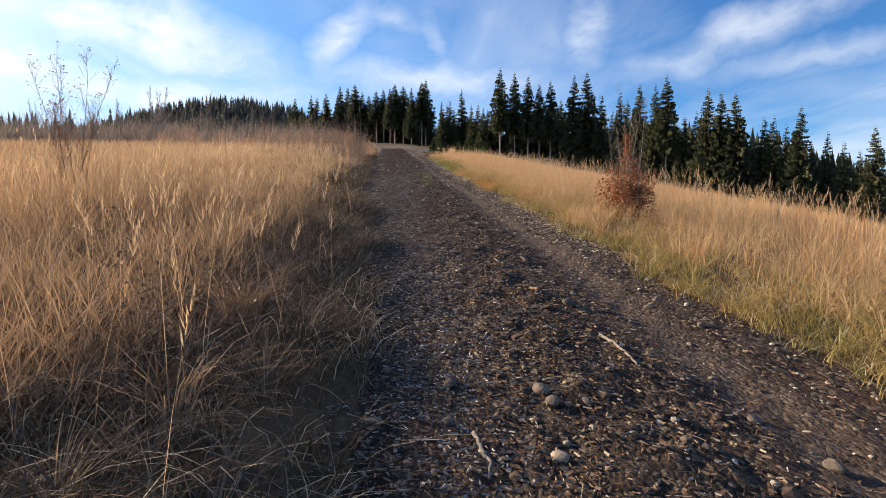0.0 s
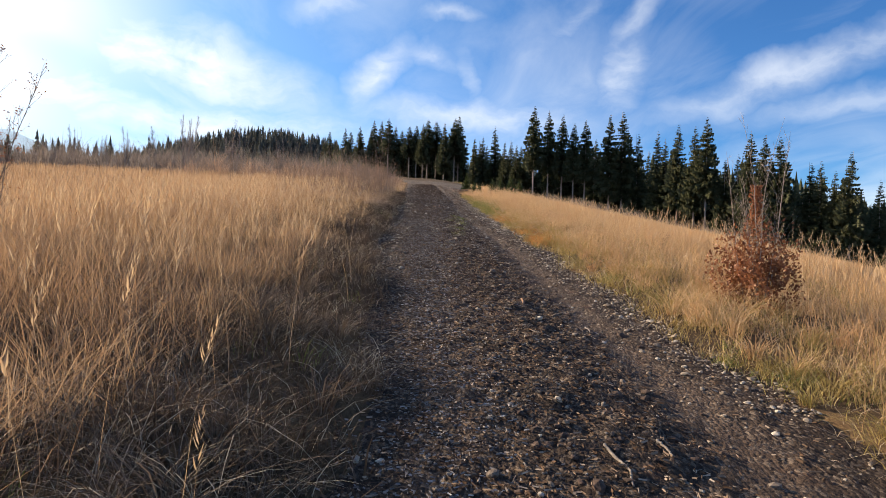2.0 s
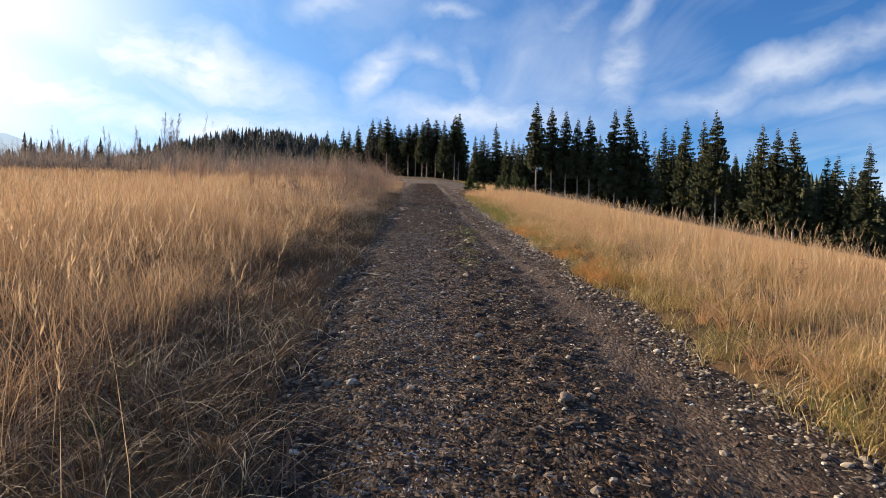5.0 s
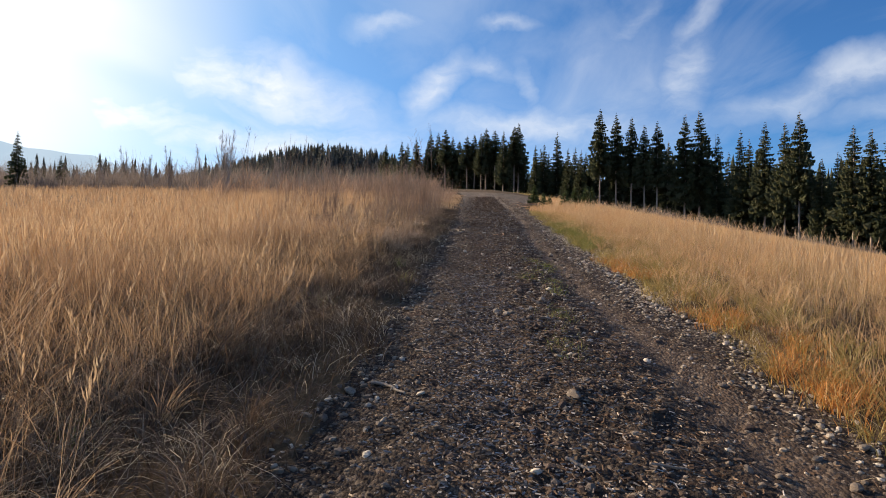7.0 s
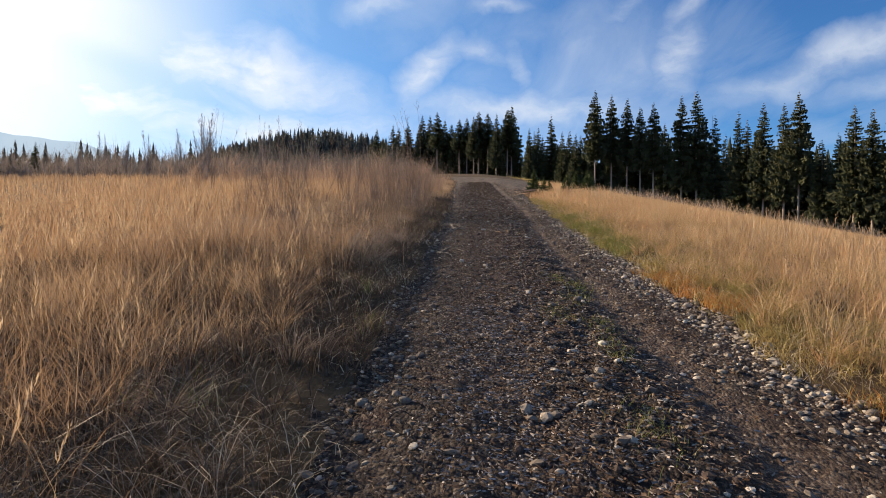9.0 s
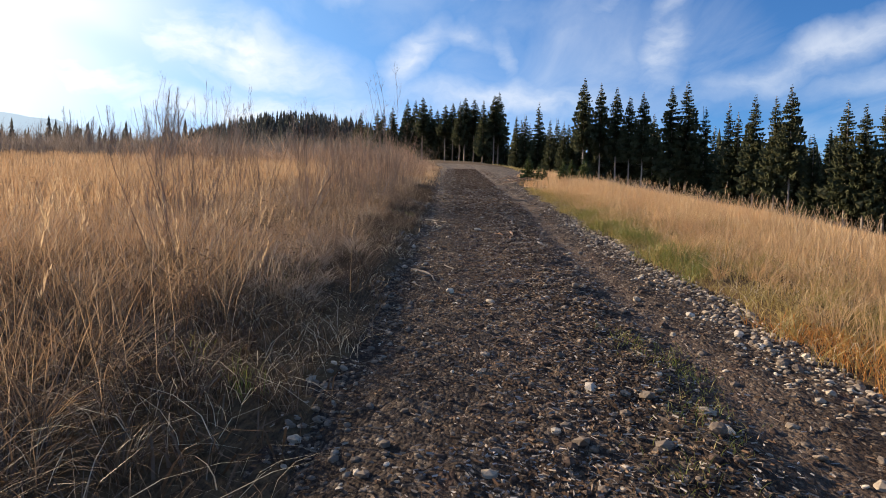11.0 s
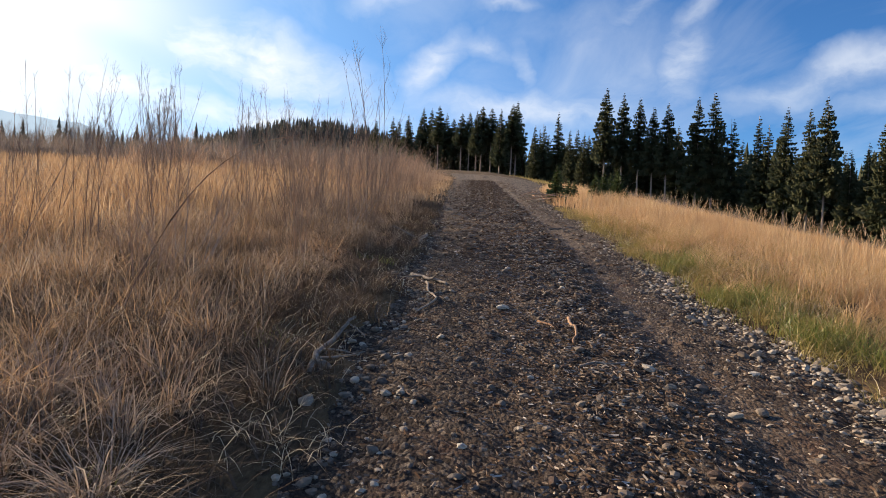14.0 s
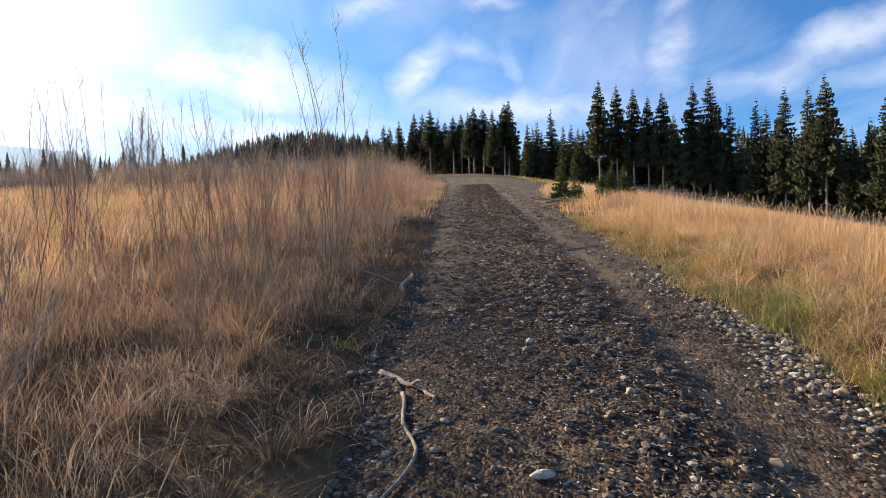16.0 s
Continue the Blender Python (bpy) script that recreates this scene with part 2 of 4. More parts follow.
SOIL = soil_material()


def litter_material():
    m, n = material("meadow_litter")
    p = spot(n)
    a = n.noise(n.add("ShaderNodeMapping", Vector=p, Scale=(1, 0.35, 1)).outputs[0], 34.0, 6.0, 0.7)
    b = n.noise(p, 0.6, 4.0)
    near = n.mix(n.ramp(a, (0.3, 0.0), (0.7, 1.0)), (0.022, 0.015, 0.010), (0.13, 0.088, 0.05))
    c = n.mix(n.ramp(b, (0.4, 0.0), (0.65, 0.35)), near, (0.30, 0.18, 0.08))
    finish(n, c, 0.95, a, 0.6, 0.03, 0.1)
    return m


LITTER = litter_material()


def stone_material(name, lift):
    """Worn stones from dark to pale; lift: the share of dark ones left out."""
    m, n = material(name)
    p = spot(n)
    r = n.add("ShaderNodeObjectInfo").outputs["Random"]
    i = n.add("ShaderNodeNewGeometry").outputs["Random Per Island"]
    mixr = n.math("ADD", n.math("MULTIPLY", n.math("FRACT", n.math("ADD", r, i)), 1.0 - lift), lift)
    c = n.ramp(mixr, (0.0, (0.085, 0.066, 0.054)), (0.3, (0.22, 0.175, 0.135)), (0.6, (0.14, 0.108, 0.084)), (0.84, (0.40, 0.33, 0.25)), (1.0, (0.66, 0.58, 0.47)))
    g = n.noise(p, 60.0, 5.0, 0.65)
    c = n.mix(n.ramp(g, (0.35, 0.45), (0.65, 0.0)), c, (0.10, 0.075, 0.055))
    finish(n, c, 0.8, g, 0.5, 0.006, 0.35)
    return m


STONE = stone_material("field_stone", 0.0)
PALESTONE = stone_material("pale_field_stone", 0.55)


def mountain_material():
    m, n = material("glowing_far_mountain")
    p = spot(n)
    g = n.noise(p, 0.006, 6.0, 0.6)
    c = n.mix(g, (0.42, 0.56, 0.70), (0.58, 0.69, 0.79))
    # emission stands in for daylight and blue haze on the slope
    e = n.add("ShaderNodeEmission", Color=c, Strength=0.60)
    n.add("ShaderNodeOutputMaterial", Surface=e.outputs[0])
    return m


MOUNTAIN = mountain_material()


# ---- mesh tools ----
rng = np.random.default_rng(7)


def np_mesh(name, v, quads=None, tris=None, smooth=False):
    """A mesh from arrays of corners, quads and triangles."""
    me = bpy.data.meshes.new(name)
    q = np.zeros((0, 4), np.int32) if quads is None else np.asarray(quads, np.int32).reshape(-1, 4)
    t = np.zeros((0, 3), np.int32) if tris is None else np.asarray(tris, np.int32).reshape(-1, 3)
    v = np.asarray(v, np.float32).reshape(-1, 3)
    me.vertices.add(len(v))
    me.vertices.foreach_set("co", v.ravel())
    me.loops.add(q.size + t.size)
    me.loops.foreach_set("vertex_index", np.concatenate([q.ravel(), t.ravel()]))
    me.polygons.add(len(q) + len(t))
    me.polygons.foreach_set("loop_start", np.concatenate([np.arange(len(q)) * 4, q.size + np.arange(len(t)) * 3]).astype(np.int32))
    me.polygons.foreach_set("use_smooth", np.full(len(q) + len(t), smooth))
    me.update(calc_edges=True)
    return me


def thing(name, mesh, mat, label, category, kind="", group=""):
    ob = new(name, mesh)
    if mat:
        mesh.materials.append(mat)
    return tagged(ob, label, category, group, kind)


def part_mesh(name, mesh, mat, parent, label=""):
    ob = new(name, mesh)
    if not mesh.materials:
        mesh.materials.append(mat)
    ob.parent = parent
    return tagged(ob, label)


class Tubes:
    """Collects tapered branches as one mesh."""

    def __init__(self, sides=5):
        self.v, self.q, self.t, self.n, self.sides = [], [], [], 0, sides

    def add(self, path, r0, r1, sides=None):
        k = sides or self.sides
        path = np.asarray(path, float)
        m = len(path)
        along = np.gradient(path, axis=0)
        along /= np.linalg.norm(along, axis=1, keepdims=True) + 1e-9
        ref = np.where(np.abs(along[:, 2:3]) > 0.9, [[1.0, 0, 0]], [[0, 0, 1.0]])
        a = np.cross(along, ref)
        a /= np.linalg.norm(a, axis=1, keepdims=True) + 1e-9
        b = np.cross(along, a)
        r = np.linspace(r0, r1, m)[:, None, None]
        ang = np.arange(k) / k * 2 * np.pi
        ring = path[:, None] + r * (np.cos(ang)[None, :, None] * a[:, None] + np.sin(ang)[None, :, None] * b[:, None])
        self.v.append(ring.reshape(-1, 3))
        i = np.arange(m - 1)[:, None] * k + self.n
        j = np.arange(k)[None]
        jn = (j + 1) % k
        self.q.append(np.stack([i + j, i + jn, i + k + jn, i + k + j], -1).reshape(-1, 4))
        end = self.n + (m - 1) * k
        for c in range(1, k - 1):
            self.t.append([[end, end + c, end + c + 1], [self.n, self.n + c + 1, self.n + c]])
        self.n += m * k

    def mesh(self, name, smooth=True):
        return np_mesh(name, np.concatenate(self.v), np.concatenate(self.q), np.concatenate(self.t), smooth)


def wander(rs, start, way, length, steps=5, wobble=0.15, droop=0.0):
    """A branch's line: it sets out along way, wavers and bends."""
    p, d = np.array(start, float), np.array(way, float)
    d /= np.linalg.norm(d)
    out = [p.copy()]
    for _ in range(steps):
        d = d + rs.normal(0, wobble, 3) + np.array([0, 0, droop])
        d /= np.linalg.norm(d)
        p = p + d * length / steps
        out.append(p.copy())
    return np.array(out)


# ---- the lie of the land ----
def soft(u, k):
    return k * np.logaddexp(0, u / k)


def left_edge(y):
    return np.interp(y, [0, 5, 9, 15, 35, 50, 84, 120], [-0.14, -0.17, -0.28, -0.76, -0.84, -1.15, -2.0, -4.0]) + 0.07 * np.sin(y * 1.9) + 0.045 * np.sin(y * 5.1 + 1)


def right_edge(y):
    return np.interp(y, [0, 30, 50, 67, 84, 120], [2.62, 2.64, 3.05, 4.6, 7.0, 9.0]) + 0.09 * np.sin(y * 1.7 + 2) + 0.06 * np.sin(y * 4.3)


def ground_z(x, y):
    """Height of the hillside: it climbs ahead and falls away to both sides."""
    x, y = np.asarray(x, float), np.asarray(y, float)
    yy = y - soft(y - 225, 18) + soft(-60 - y, 20)
    xr, xl = x - soft(x - 170, 12), -(-x - soft(-x - 260, 20))
    z = 0.133 * yy - 0.019 * np.clip(x, -4, 5)
    z = z - 0.085 * soft(xr - 3.3, 0.4) - 0.085 * soft(xr - 7.0, 1.0)
    z = z - 0.048 * soft(-xl - 4.5, 1.0) + 0.052 * soft(-xl - 9.0, 1.5)
    off = np.maximum(left_edge(y) - x, x - right_edge(y))
    bank = np.clip(off / 0.8, 0, 1)
    hum = np.sin(x * 1.9 + 1.3 * np.sin(y * 0.7)) * np.sin(y * 1.6 + x * 0.4) * 0.035 + np.sin(x * 0.37 + 2) * np.sin(y * 0.29) * 0.06
    z = z + bank * (0.07 + hum)
    z = z + 50 * np.exp(-((x + 118) / 120) ** 2 - ((y - 470) / 95) ** 2)
    return z


LATTICE = np.random.default_rng(3).random((64, 64))


def clods(x, y, s):
    """Soft random lumps, 0 to 1, s of them to the metre."""
    u, v = np.asarray(x) * s, np.asarray(y) * s
    i, j = np.floor(u).astype(int), np.floor(v).astype(int)
    a, b = u - i, v - j
    a, b = a * a * (3 - 2 * a), b * b * (3 - 2 * b)
    g = lambda p, q: LATTICE[p % 64, q % 64]
    return (g(i, j) * (1 - a) + g(i + 1, j) * a) * (1 - b) + (g(i, j + 1) * (1 - a) + g(i + 1, j + 1) * a) * b


def rut_x(y):
    return np.interp(y, [0, 17, 22, 30, 36], [1.96, 1.93, 1.64, 1.68, 1.94])


def track_z(x, y):
    """Height of the track's own surface: ruts, a low crown between them, a shallow ditch."""
    x, y = np.asarray(x, float), np.asarray(y, float)
    z = ground_z(np.clip(x, left_edge(y) + 0.05, right_edge(y) - 0.05), y)
    z = z + 0.035 * np.exp(-((x - 1.15) / 0.38) ** 2) - 0.035 * np.exp(-((x - rut_x(y)) / 0.22) ** 2) - 0.015 * np.exp(-((x - 0.3) / 0.3) ** 2)
    z = z - 0.05 * np.exp(-((x - left_edge(y) - 0.15) / 0.22) ** 2)
    rough = (0.45 + 0.55 * np.exp(-((x - 1.05) / 0.55) ** 2)) * (1 - 0.75 * np.exp(-((x - rut_x(y)) / 0.2) ** 2))
    z = z + rough * (0.042 * (clods(x, y, 4.1) - 0.5) + 0.040 * (clods(x + 9, y, 9.0) - 0.5))
    z = z + 0.006 * np.sin(x * 9 + np.sin(y * 5) * 2) * np.sin(y * 7 + x * 3) + 0.008 * np.sin(x * 23 + y * 4) * np.sin(y * 19 - x * 6)
    return z


def grid(xs, ys, f):
    gx, gy = np.meshgrid(xs, ys)
    v = np.stack([gx, gy, f(gx, gy)], -1).reshape(-1, 3)
    i = np.arange((len(xs) * (len(ys) - 1))).reshape(len(ys) - 1, len(xs))[:, :-1]
    return v, np.stack([i, i + 1, i + 1 + len(xs), i + len(xs)], -1).reshape(-1, 4)


def sheet_z(x, y):
    inside = np.clip(np.minimum(x - left_edge(y), right_edge(y) - x) / 0.25, 0, 1) * (y < 118) * (y > -7)
    return ground_z(x, y) - 0.16 * inside


xs = np.unique(np.concatenate([np.linspace(-2500, -300, 12), np.linspace(-300, -30, 40), np.linspace(-30, -5, 32), np.linspace(-5, 7, 41), np.linspace(7, 30, 30), np.linspace(30, 300, 40), np.linspace(300, 2500, 12)]))
ys = np.unique(np.concatenate([np.linspace(-2500, -60, 14), np.linspace(-60, -4, 20), np.linspace(-4, 45, 120), np.linspace(45, 130, 70), np.linspace(130, 700, 70), np.linspace(700, 3000, 12)]))
v, q = grid(xs, ys, sheet_z)
ground = thing("ground", np_mesh("ground", v, q, smooth=True), LITTER, "dry straw-littered hillside meadow soil under the grass", "ground", "structure")

us = np.linspace(0, 1, 80)


def track_grid(ys):
    y = np.repeat(ys[:, None], len(us), 1)
    lo, hi = left_edge(y) - 0.16, right_edge(y) + 0.22
    x = lo + (hi - lo) * us[None]
    z = track_z(x, y)
    over = np.maximum(lo + 0.1 - x, x - hi + 0.14) / 0.14
    z = z - 0.10 * np.clip(over, 0, 1) + 0.012 * (y < 60)
    v = np.stack([x, y, z], -1).reshape(-1, 3)
    i = np.arange(len(us) * (len(ys) - 1)).reshape(len(ys) - 1, len(us))[:, :-1]
    return v, np.stack([i, i + 1, i + 1 + len(us), i + len(us)], -1).reshape(-1, 4)


v, q = track_grid(np.concatenate([np.arange(-6, 1, 0.2), np.arange(1, 36, 0.06), np.arange(36, 42, 0.12), np.arange(42, 117, 0.6)]))
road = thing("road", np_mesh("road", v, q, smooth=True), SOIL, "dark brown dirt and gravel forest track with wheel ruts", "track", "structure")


# ---- grass ----
def blades(base, height, width, lean, bend, droop, segs=3):
    """Many tapered blades: base points, heights, widths, the way they lean (radians), how far, and how much the tip hangs."""
    n = len(base)
    face = rng.uniform(0, np.pi, n)
    side = np.stack([np.cos(face), np.sin(face), np.zeros(n)], -1) * width[:, None] / 2
    to = np.stack([np.cos(lean), np.sin(lean), np.zeros(n)], -1)
    rows = []
    for k in range(segs + 1):
        s = k / segs
        c = base + to * (height * bend * s ** 1.6)[:, None]
        c[:, 2] += height * (s - droop * s * s)
        if k < segs:
            rows += [c - side * (1 - 0.55 * s), c + side * (1 - 0.55 * s)]
        else:
            rows.append(c)
    per = 2 * segs + 1
    v = np.stack(rows, 1).reshape(-1, 3)
    o = (np.arange(n) * per)[:, None]
    q = np.concatenate([o + np.array([[2 * k, 2 * k + 1, 2 * k + 3, 2 * k + 2]]) for k in range(segs - 1)]) if segs > 1 else None
    return v, q, o + np.array([[per - 3, per - 2, per - 1]])


def strewn(n, x0, x1, y0, y1, side, gap, tuft=9, spread=0.10, power=1.0):
    """Points in tufts over a strip beside the track; side -1 or 1, gap: the nearest they come to the track's edge."""
    m = max(1, n // tuft)
    u = rng.random(m) ** power
    y = rng.uniform(y0, y1, m)
    edge = left_edge(y) if side < 0 else right_edge(y)
    d = x0 + (x1 - x0) * u
    x = edge + side * (gap + d)
    x = np.repeat(x, tuft) + rng.normal(0, spread, m * tuft)
    y = np.repeat(y, tuft) + rng.normal(0, spread, m * tuft)
    return x, y


def patchy(x, y, s, seed=0.0):
    return 0.5 + 0.25 * np.sin(x * s + 1.7 * np.sin(y * s * 0.8 + seed)) + 0.25 * np.sin(y * s * 1.3 + 1.3 * np.sin(x * s * 0.9 - seed))


def grass(name, label, mat, n, x0, x1, y0, y1, side, gap, h, wd, bend, droop, segs=3, tuft=9, spread=0.1, power=1.0, low=0.40, only=None, thin=0.14):
    x, y = strewn(n, x0, x1, y0, y1, side, gap, tuft, spread, power)
    keep = np.ones(len(x), bool) if only is None else only(x, y)
    keep &= rng.random(len(x)) < np.clip(1.75 * patchy(x, y, 2.7, side * 2.0) - 0.1, thin, 1)
    if x1 < 60:
        keep &= (x < left_edge(y) + 0.12) if side < 0 else (x > right_edge(y) - 0.15)
    x, y = x[keep], y[keep]
    k = len(x)
    edge = np.abs(x - (left_edge(y) if side < 0 else right_edge(y)))
    tall = np.clip(low + edge * (1 - low) / 2.4, low, 1.0)
    if side < 0:
        tall = tall * (1 - 0.34 * np.clip((y - 23) / 4, 0, 1) * np.clip((7 - edge) / 3, 0, 1))
    height = rng.uniform(h[0], h[1], k) * tall * (0.55 + 0.4 * patchy(x, y, 0.9, side) + 0.38 * patchy(x, y, 3.3, 1.0))
    base = np.stack([x, y, ground_z(x, y) - 0.03], -1)
    lean = rng.uniform(0, 2 * np.pi, k)
    v, q, t = blades(base, height, rng.uniform(wd[0], wd[1], k), lean, rng.uniform(bend[0], bend[1], k), rng.uniform(droop[0], droop[1], k), segs)
    return thing(name, np_mesh(name, v, q, t), mat, label, "grass", "stuff")


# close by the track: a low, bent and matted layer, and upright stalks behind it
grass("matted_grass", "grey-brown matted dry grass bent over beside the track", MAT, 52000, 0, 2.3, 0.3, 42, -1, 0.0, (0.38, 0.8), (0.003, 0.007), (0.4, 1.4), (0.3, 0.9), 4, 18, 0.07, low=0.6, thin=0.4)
grass("bent_grass", "pale bleached grass blades curled over the matted grass", BLEACHED, 11000, 0, 3.0, 0.3, 40, -1, 0.0, (0.5, 0.85), (0.003, 0.006), (0.7, 1.3), (0.5, 1.0), 4, 7, 0.09, low=0.75)
grass("bent_grass", "pale bleached grass blades hanging over the verge", BLEACHED, 5000, 0, 2.4, 0.3, 40, 1, 0.0, (0.45, 0.75), (0.003, 0.006), (0.7, 1.3), (0.5, 1.0), 4, 7, 0.09, low=0.75)
grass("tall_grass", "tall golden-brown dry meadow grass standing upright", TALL, 92000, 1.15, 5.6, 0.2, 45, -1, 0.0, (0.62, 1.0), (0.003, 0.0065), (0.08, 0.85), (0.0, 0.5), 3, 10, 0.10, 1.1, low=0.5, only=lambda x, y: (y < 25 + 2 * patchy(x, y, 0.8)) | (left_edge(y) - x > 4.3) | (rng.random(len(x)) < 0.42))
grass("grey_grass", "grey-brown dry grass standing among bare shrubs", ASHEN, 26000, 0.7, 4.8, 24, 46, -1, 0.0, (0.5, 0.85), (0.004, 0.009), (0.1, 0.6), (0.0, 0.35), 3, 10, 0.10, low=0.75)
grass("undergrowth_grass", "brown tangled dry grass low in the meadow, darkened for shade", DARKMAT, 48000, 0.0, 5.5, 0.2, 44, -1, 0.0, (0.3, 0.62), (0.008, 0.017), (0.3, 0.9), (0.2, 0.6), 2, 12, 0.12, low=0.7, thin=0.8)
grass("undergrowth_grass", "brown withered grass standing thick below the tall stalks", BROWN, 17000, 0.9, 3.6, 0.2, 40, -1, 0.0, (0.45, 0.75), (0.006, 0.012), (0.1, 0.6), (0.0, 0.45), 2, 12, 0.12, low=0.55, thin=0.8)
grass("verge_grass", "yellow-green short dry grass along the track verge", VERGE, 32000, 0, 1.3, 0.3, 46, 1, 0.0, (0.28, 0.6), (0.004, 0.009), (0.3, 0.9), (0.2, 0.7), 3, 14, 0.09, low=0.6)
grass("pale_grass", "tall pale straw-coloured dry meadow grass standing upright", PALE, 56000, 0.5, 5.8, 0.3, 46, 1, 0.0, (0.5, 0.92), (0.003, 0.007), (0.08, 0.65), (0.0, 0.45), 3, 10, 0.10, 1.1)
grass("undergrowth_grass", "straw-coloured tangled dry grass low in the meadow", VERGE, 22000, 0.8, 5.5, 0.3, 42, 1, 0.0, (0.3, 0.55), (0.006, 0.012), (0.3, 0.9), (0.2, 0.6), 2, 12, 0.12)
# farther off: fewer and broader blades
grass("meadow_grass", "golden-brown dry meadow grass covering the slope", TALL, 46000, 4.8, 17, 2, 66, -1, 0.0, (0.8, 1.15), (0.014, 0.032), (0.05, 0.4), (0.0, 0.25), 2, 10, 0.16, 1.1)
grass("meadow_grass", "pale straw dry meadow grass covering the slope", PALE, 42000, 5.4, 18, 2, 66, 1, 0.0, (0.6, 0.95), (0.014, 0.032), (0.05, 0.4), (0.0, 0.25), 2, 10, 0.16, 1.1)
grass("meadow_grass", "golden-brown dry meadow grass covering the slope", TALL, 24000, 0.2, 9, 45, 84, -1, 0.0, (0.7, 1.0), (0.010, 0.022), (0.05, 0.4), (0.0, 0.25), 2, 8, 0.18)
grass("meadow_grass", "pale straw dry meadow grass covering the slope", PALE, 24000, 0.2, 9, 45, 84, 1, 0.0, (0.6, 0.95), (0.012, 0.026), (0.05, 0.4), (0.0, 0.25), 2, 8, 0.18)
grass("distant_grass", "golden-brown dry grass on the far meadow", TALL, 42000, 16, 75, 8, 125, -1, 0.0, (0.8, 1.15), (0.04, 0.09), (0.05, 0.35), (0.0, 0.2), 1, 8, 0.3, 1.2)
grass("distant_grass", "pale dry grass on the far meadow", PALE, 34000, 16, 70, 8, 120, 1, 0.0, (0.6, 0.95), (0.04, 0.09), (0.05, 0.35), (0.0, 0.2), 1, 8, 0.3, 1.2)
grass("distant_grass", "short faded dry grass at the edge of the forest", VERGE, 9000, 0.0, 40, 84, 190, 1, -6.0, (0.4, 0.8), (0.05, 0.1), (0.1, 0.4), (0.0, 0.3), 1, 8, 0.4)
# tufts with a colour of their own on the right verge
grass("green_grass", "fresh green grass tufts on the track verge", GREEN, 9000, 0, 0.75, 26, 36, 1, 0.05, (0.25, 0.5), (0.004, 0.008), (0.2, 0.6), (0.1, 0.5), 3, 26, 0.08, low=0.8, only=lambda x, y: patchy(x, y, 1.6, 2.0) > 0.36)
grass("green_grass", "fresh green grass tufts beside the gravel", GREEN, 2600, 0, 0.5, 2.5, 12, 1, 0.0, (0.14, 0.3), (0.004, 0.008), (0.2, 0.6), (0.1, 0.5), 3, 30, 0.07, low=0.8, only=lambda x, y: patchy(x, y, 2.1, 1.0) > 0.55)
grass("green_grass", "yellow-green grass tufts under the dry grass", GREEN, 1800, 0.2, 1.6, 1, 34, -1, 0.0, (0.15, 0.35), (0.004, 0.008), (0.2, 0.6), (0.1, 0.5), 3, 45, 0.07, low=0.9)
grass("rusty_grass", "orange-brown rusty grass tufts on the track verge", RUST, 4200, 0, 0.6, 15.5, 20.5, 1, 0.05, (0.2, 0.4), (0.004, 0.009), (0.2, 0.6), (0.1, 0.5), 3, 26, 0.08, low=0.8, only=lambda x, y: patchy(x, y, 1.9, 0.5) > 0.42)
grass("rusty_grass", "orange-brown rusty grass tufts on the track verge", RUST, 1500, 0, 0.45, 22, 24.5, 1, 0.05, (0.18, 0.35), (0.004, 0.009), (0.2, 0.6), (0.1, 0.5), 3, 26, 0.08, low=0.8)


def tussocks(name, label, mat, n, x0, x1, y0, y1, side, per, h, wd=(0.003, 0.007), only=None):
    """Mop-headed tufts: blades that spring from one crown and arch over to all sides."""
    x, y = strewn(n, x0, x1, y0, y1, side, 0.0, 1, 0.0)
    if only is not None:
        keep = only(x, y)
        x, y = x[keep], y[keep]
    k = len(x)
    big, comb = rng.uniform(0.65, 1.15, k), rng.uniform(0, 2 * np.pi, k)
    cx, cy, big, comb = np.repeat(x, per), np.repeat(y, per), np.repeat(big, per), np.repeat(comb, per)
    m = k * per
    a = comb + rng.normal(0, 1.25, m)
    r = rng.uniform(0.0, 0.09, m) * big
    px, py = cx + r * np.cos(a), cy + r * np.sin(a)
    base = np.stack([px, py, ground_z(px, py) - 0.02], -1)
    v, q, t = blades(base, rng.uniform(h[0], h[1], m) * big, rng.uniform(wd[0], wd[1], m), a + rng.normal(0, 0.3, m), rng.uniform(0.25, 1.25, m), rng.uniform(0.35, 0.95, m), 4)
    return thing(name, np_mesh(name, v, q, t), mat, label, "grass", "stuff")


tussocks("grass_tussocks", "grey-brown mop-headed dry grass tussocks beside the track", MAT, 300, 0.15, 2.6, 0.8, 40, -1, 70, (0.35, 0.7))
tussocks("grass_tussocks", "ashen dry grass tussocks arching over the matted grass", ASHEN, 130, 0.5, 3.4, 0.8, 40, -1, 60, (0.35, 0.65))
tussocks("grass_tussocks", "silvery bleached grass tussocks beneath bare shrubs", PALEGREY, 85, 0.3, 2.8, 23.6, 27.3, -1, 70, (0.35, 0.65))
tussocks("grass_tussocks", "golden dry grass tussocks on the edge of the tall grass", TALL, 110, 0.7, 3.2, 0.8, 36, -1, 60, (0.4, 0.8))
tussocks("grass_tussocks", "yellow dry grass tussocks arching over the verge", VERGE, 230, 0.1, 2.0, 1, 42, 1, 60, (0.32, 0.6))
tussocks("grass_tussocks", "pale straw grass tussocks at the foot of the tall grass", PALE, 330, 0.4, 3.6, 1, 42, 1, 60, (0.45, 0.85))
tussocks("grass_tussocks", "brown withered grass tussocks between the straw", BROWN, 110, 0.4, 3.4, 1, 42, 1, 60, (0.3, 0.55))


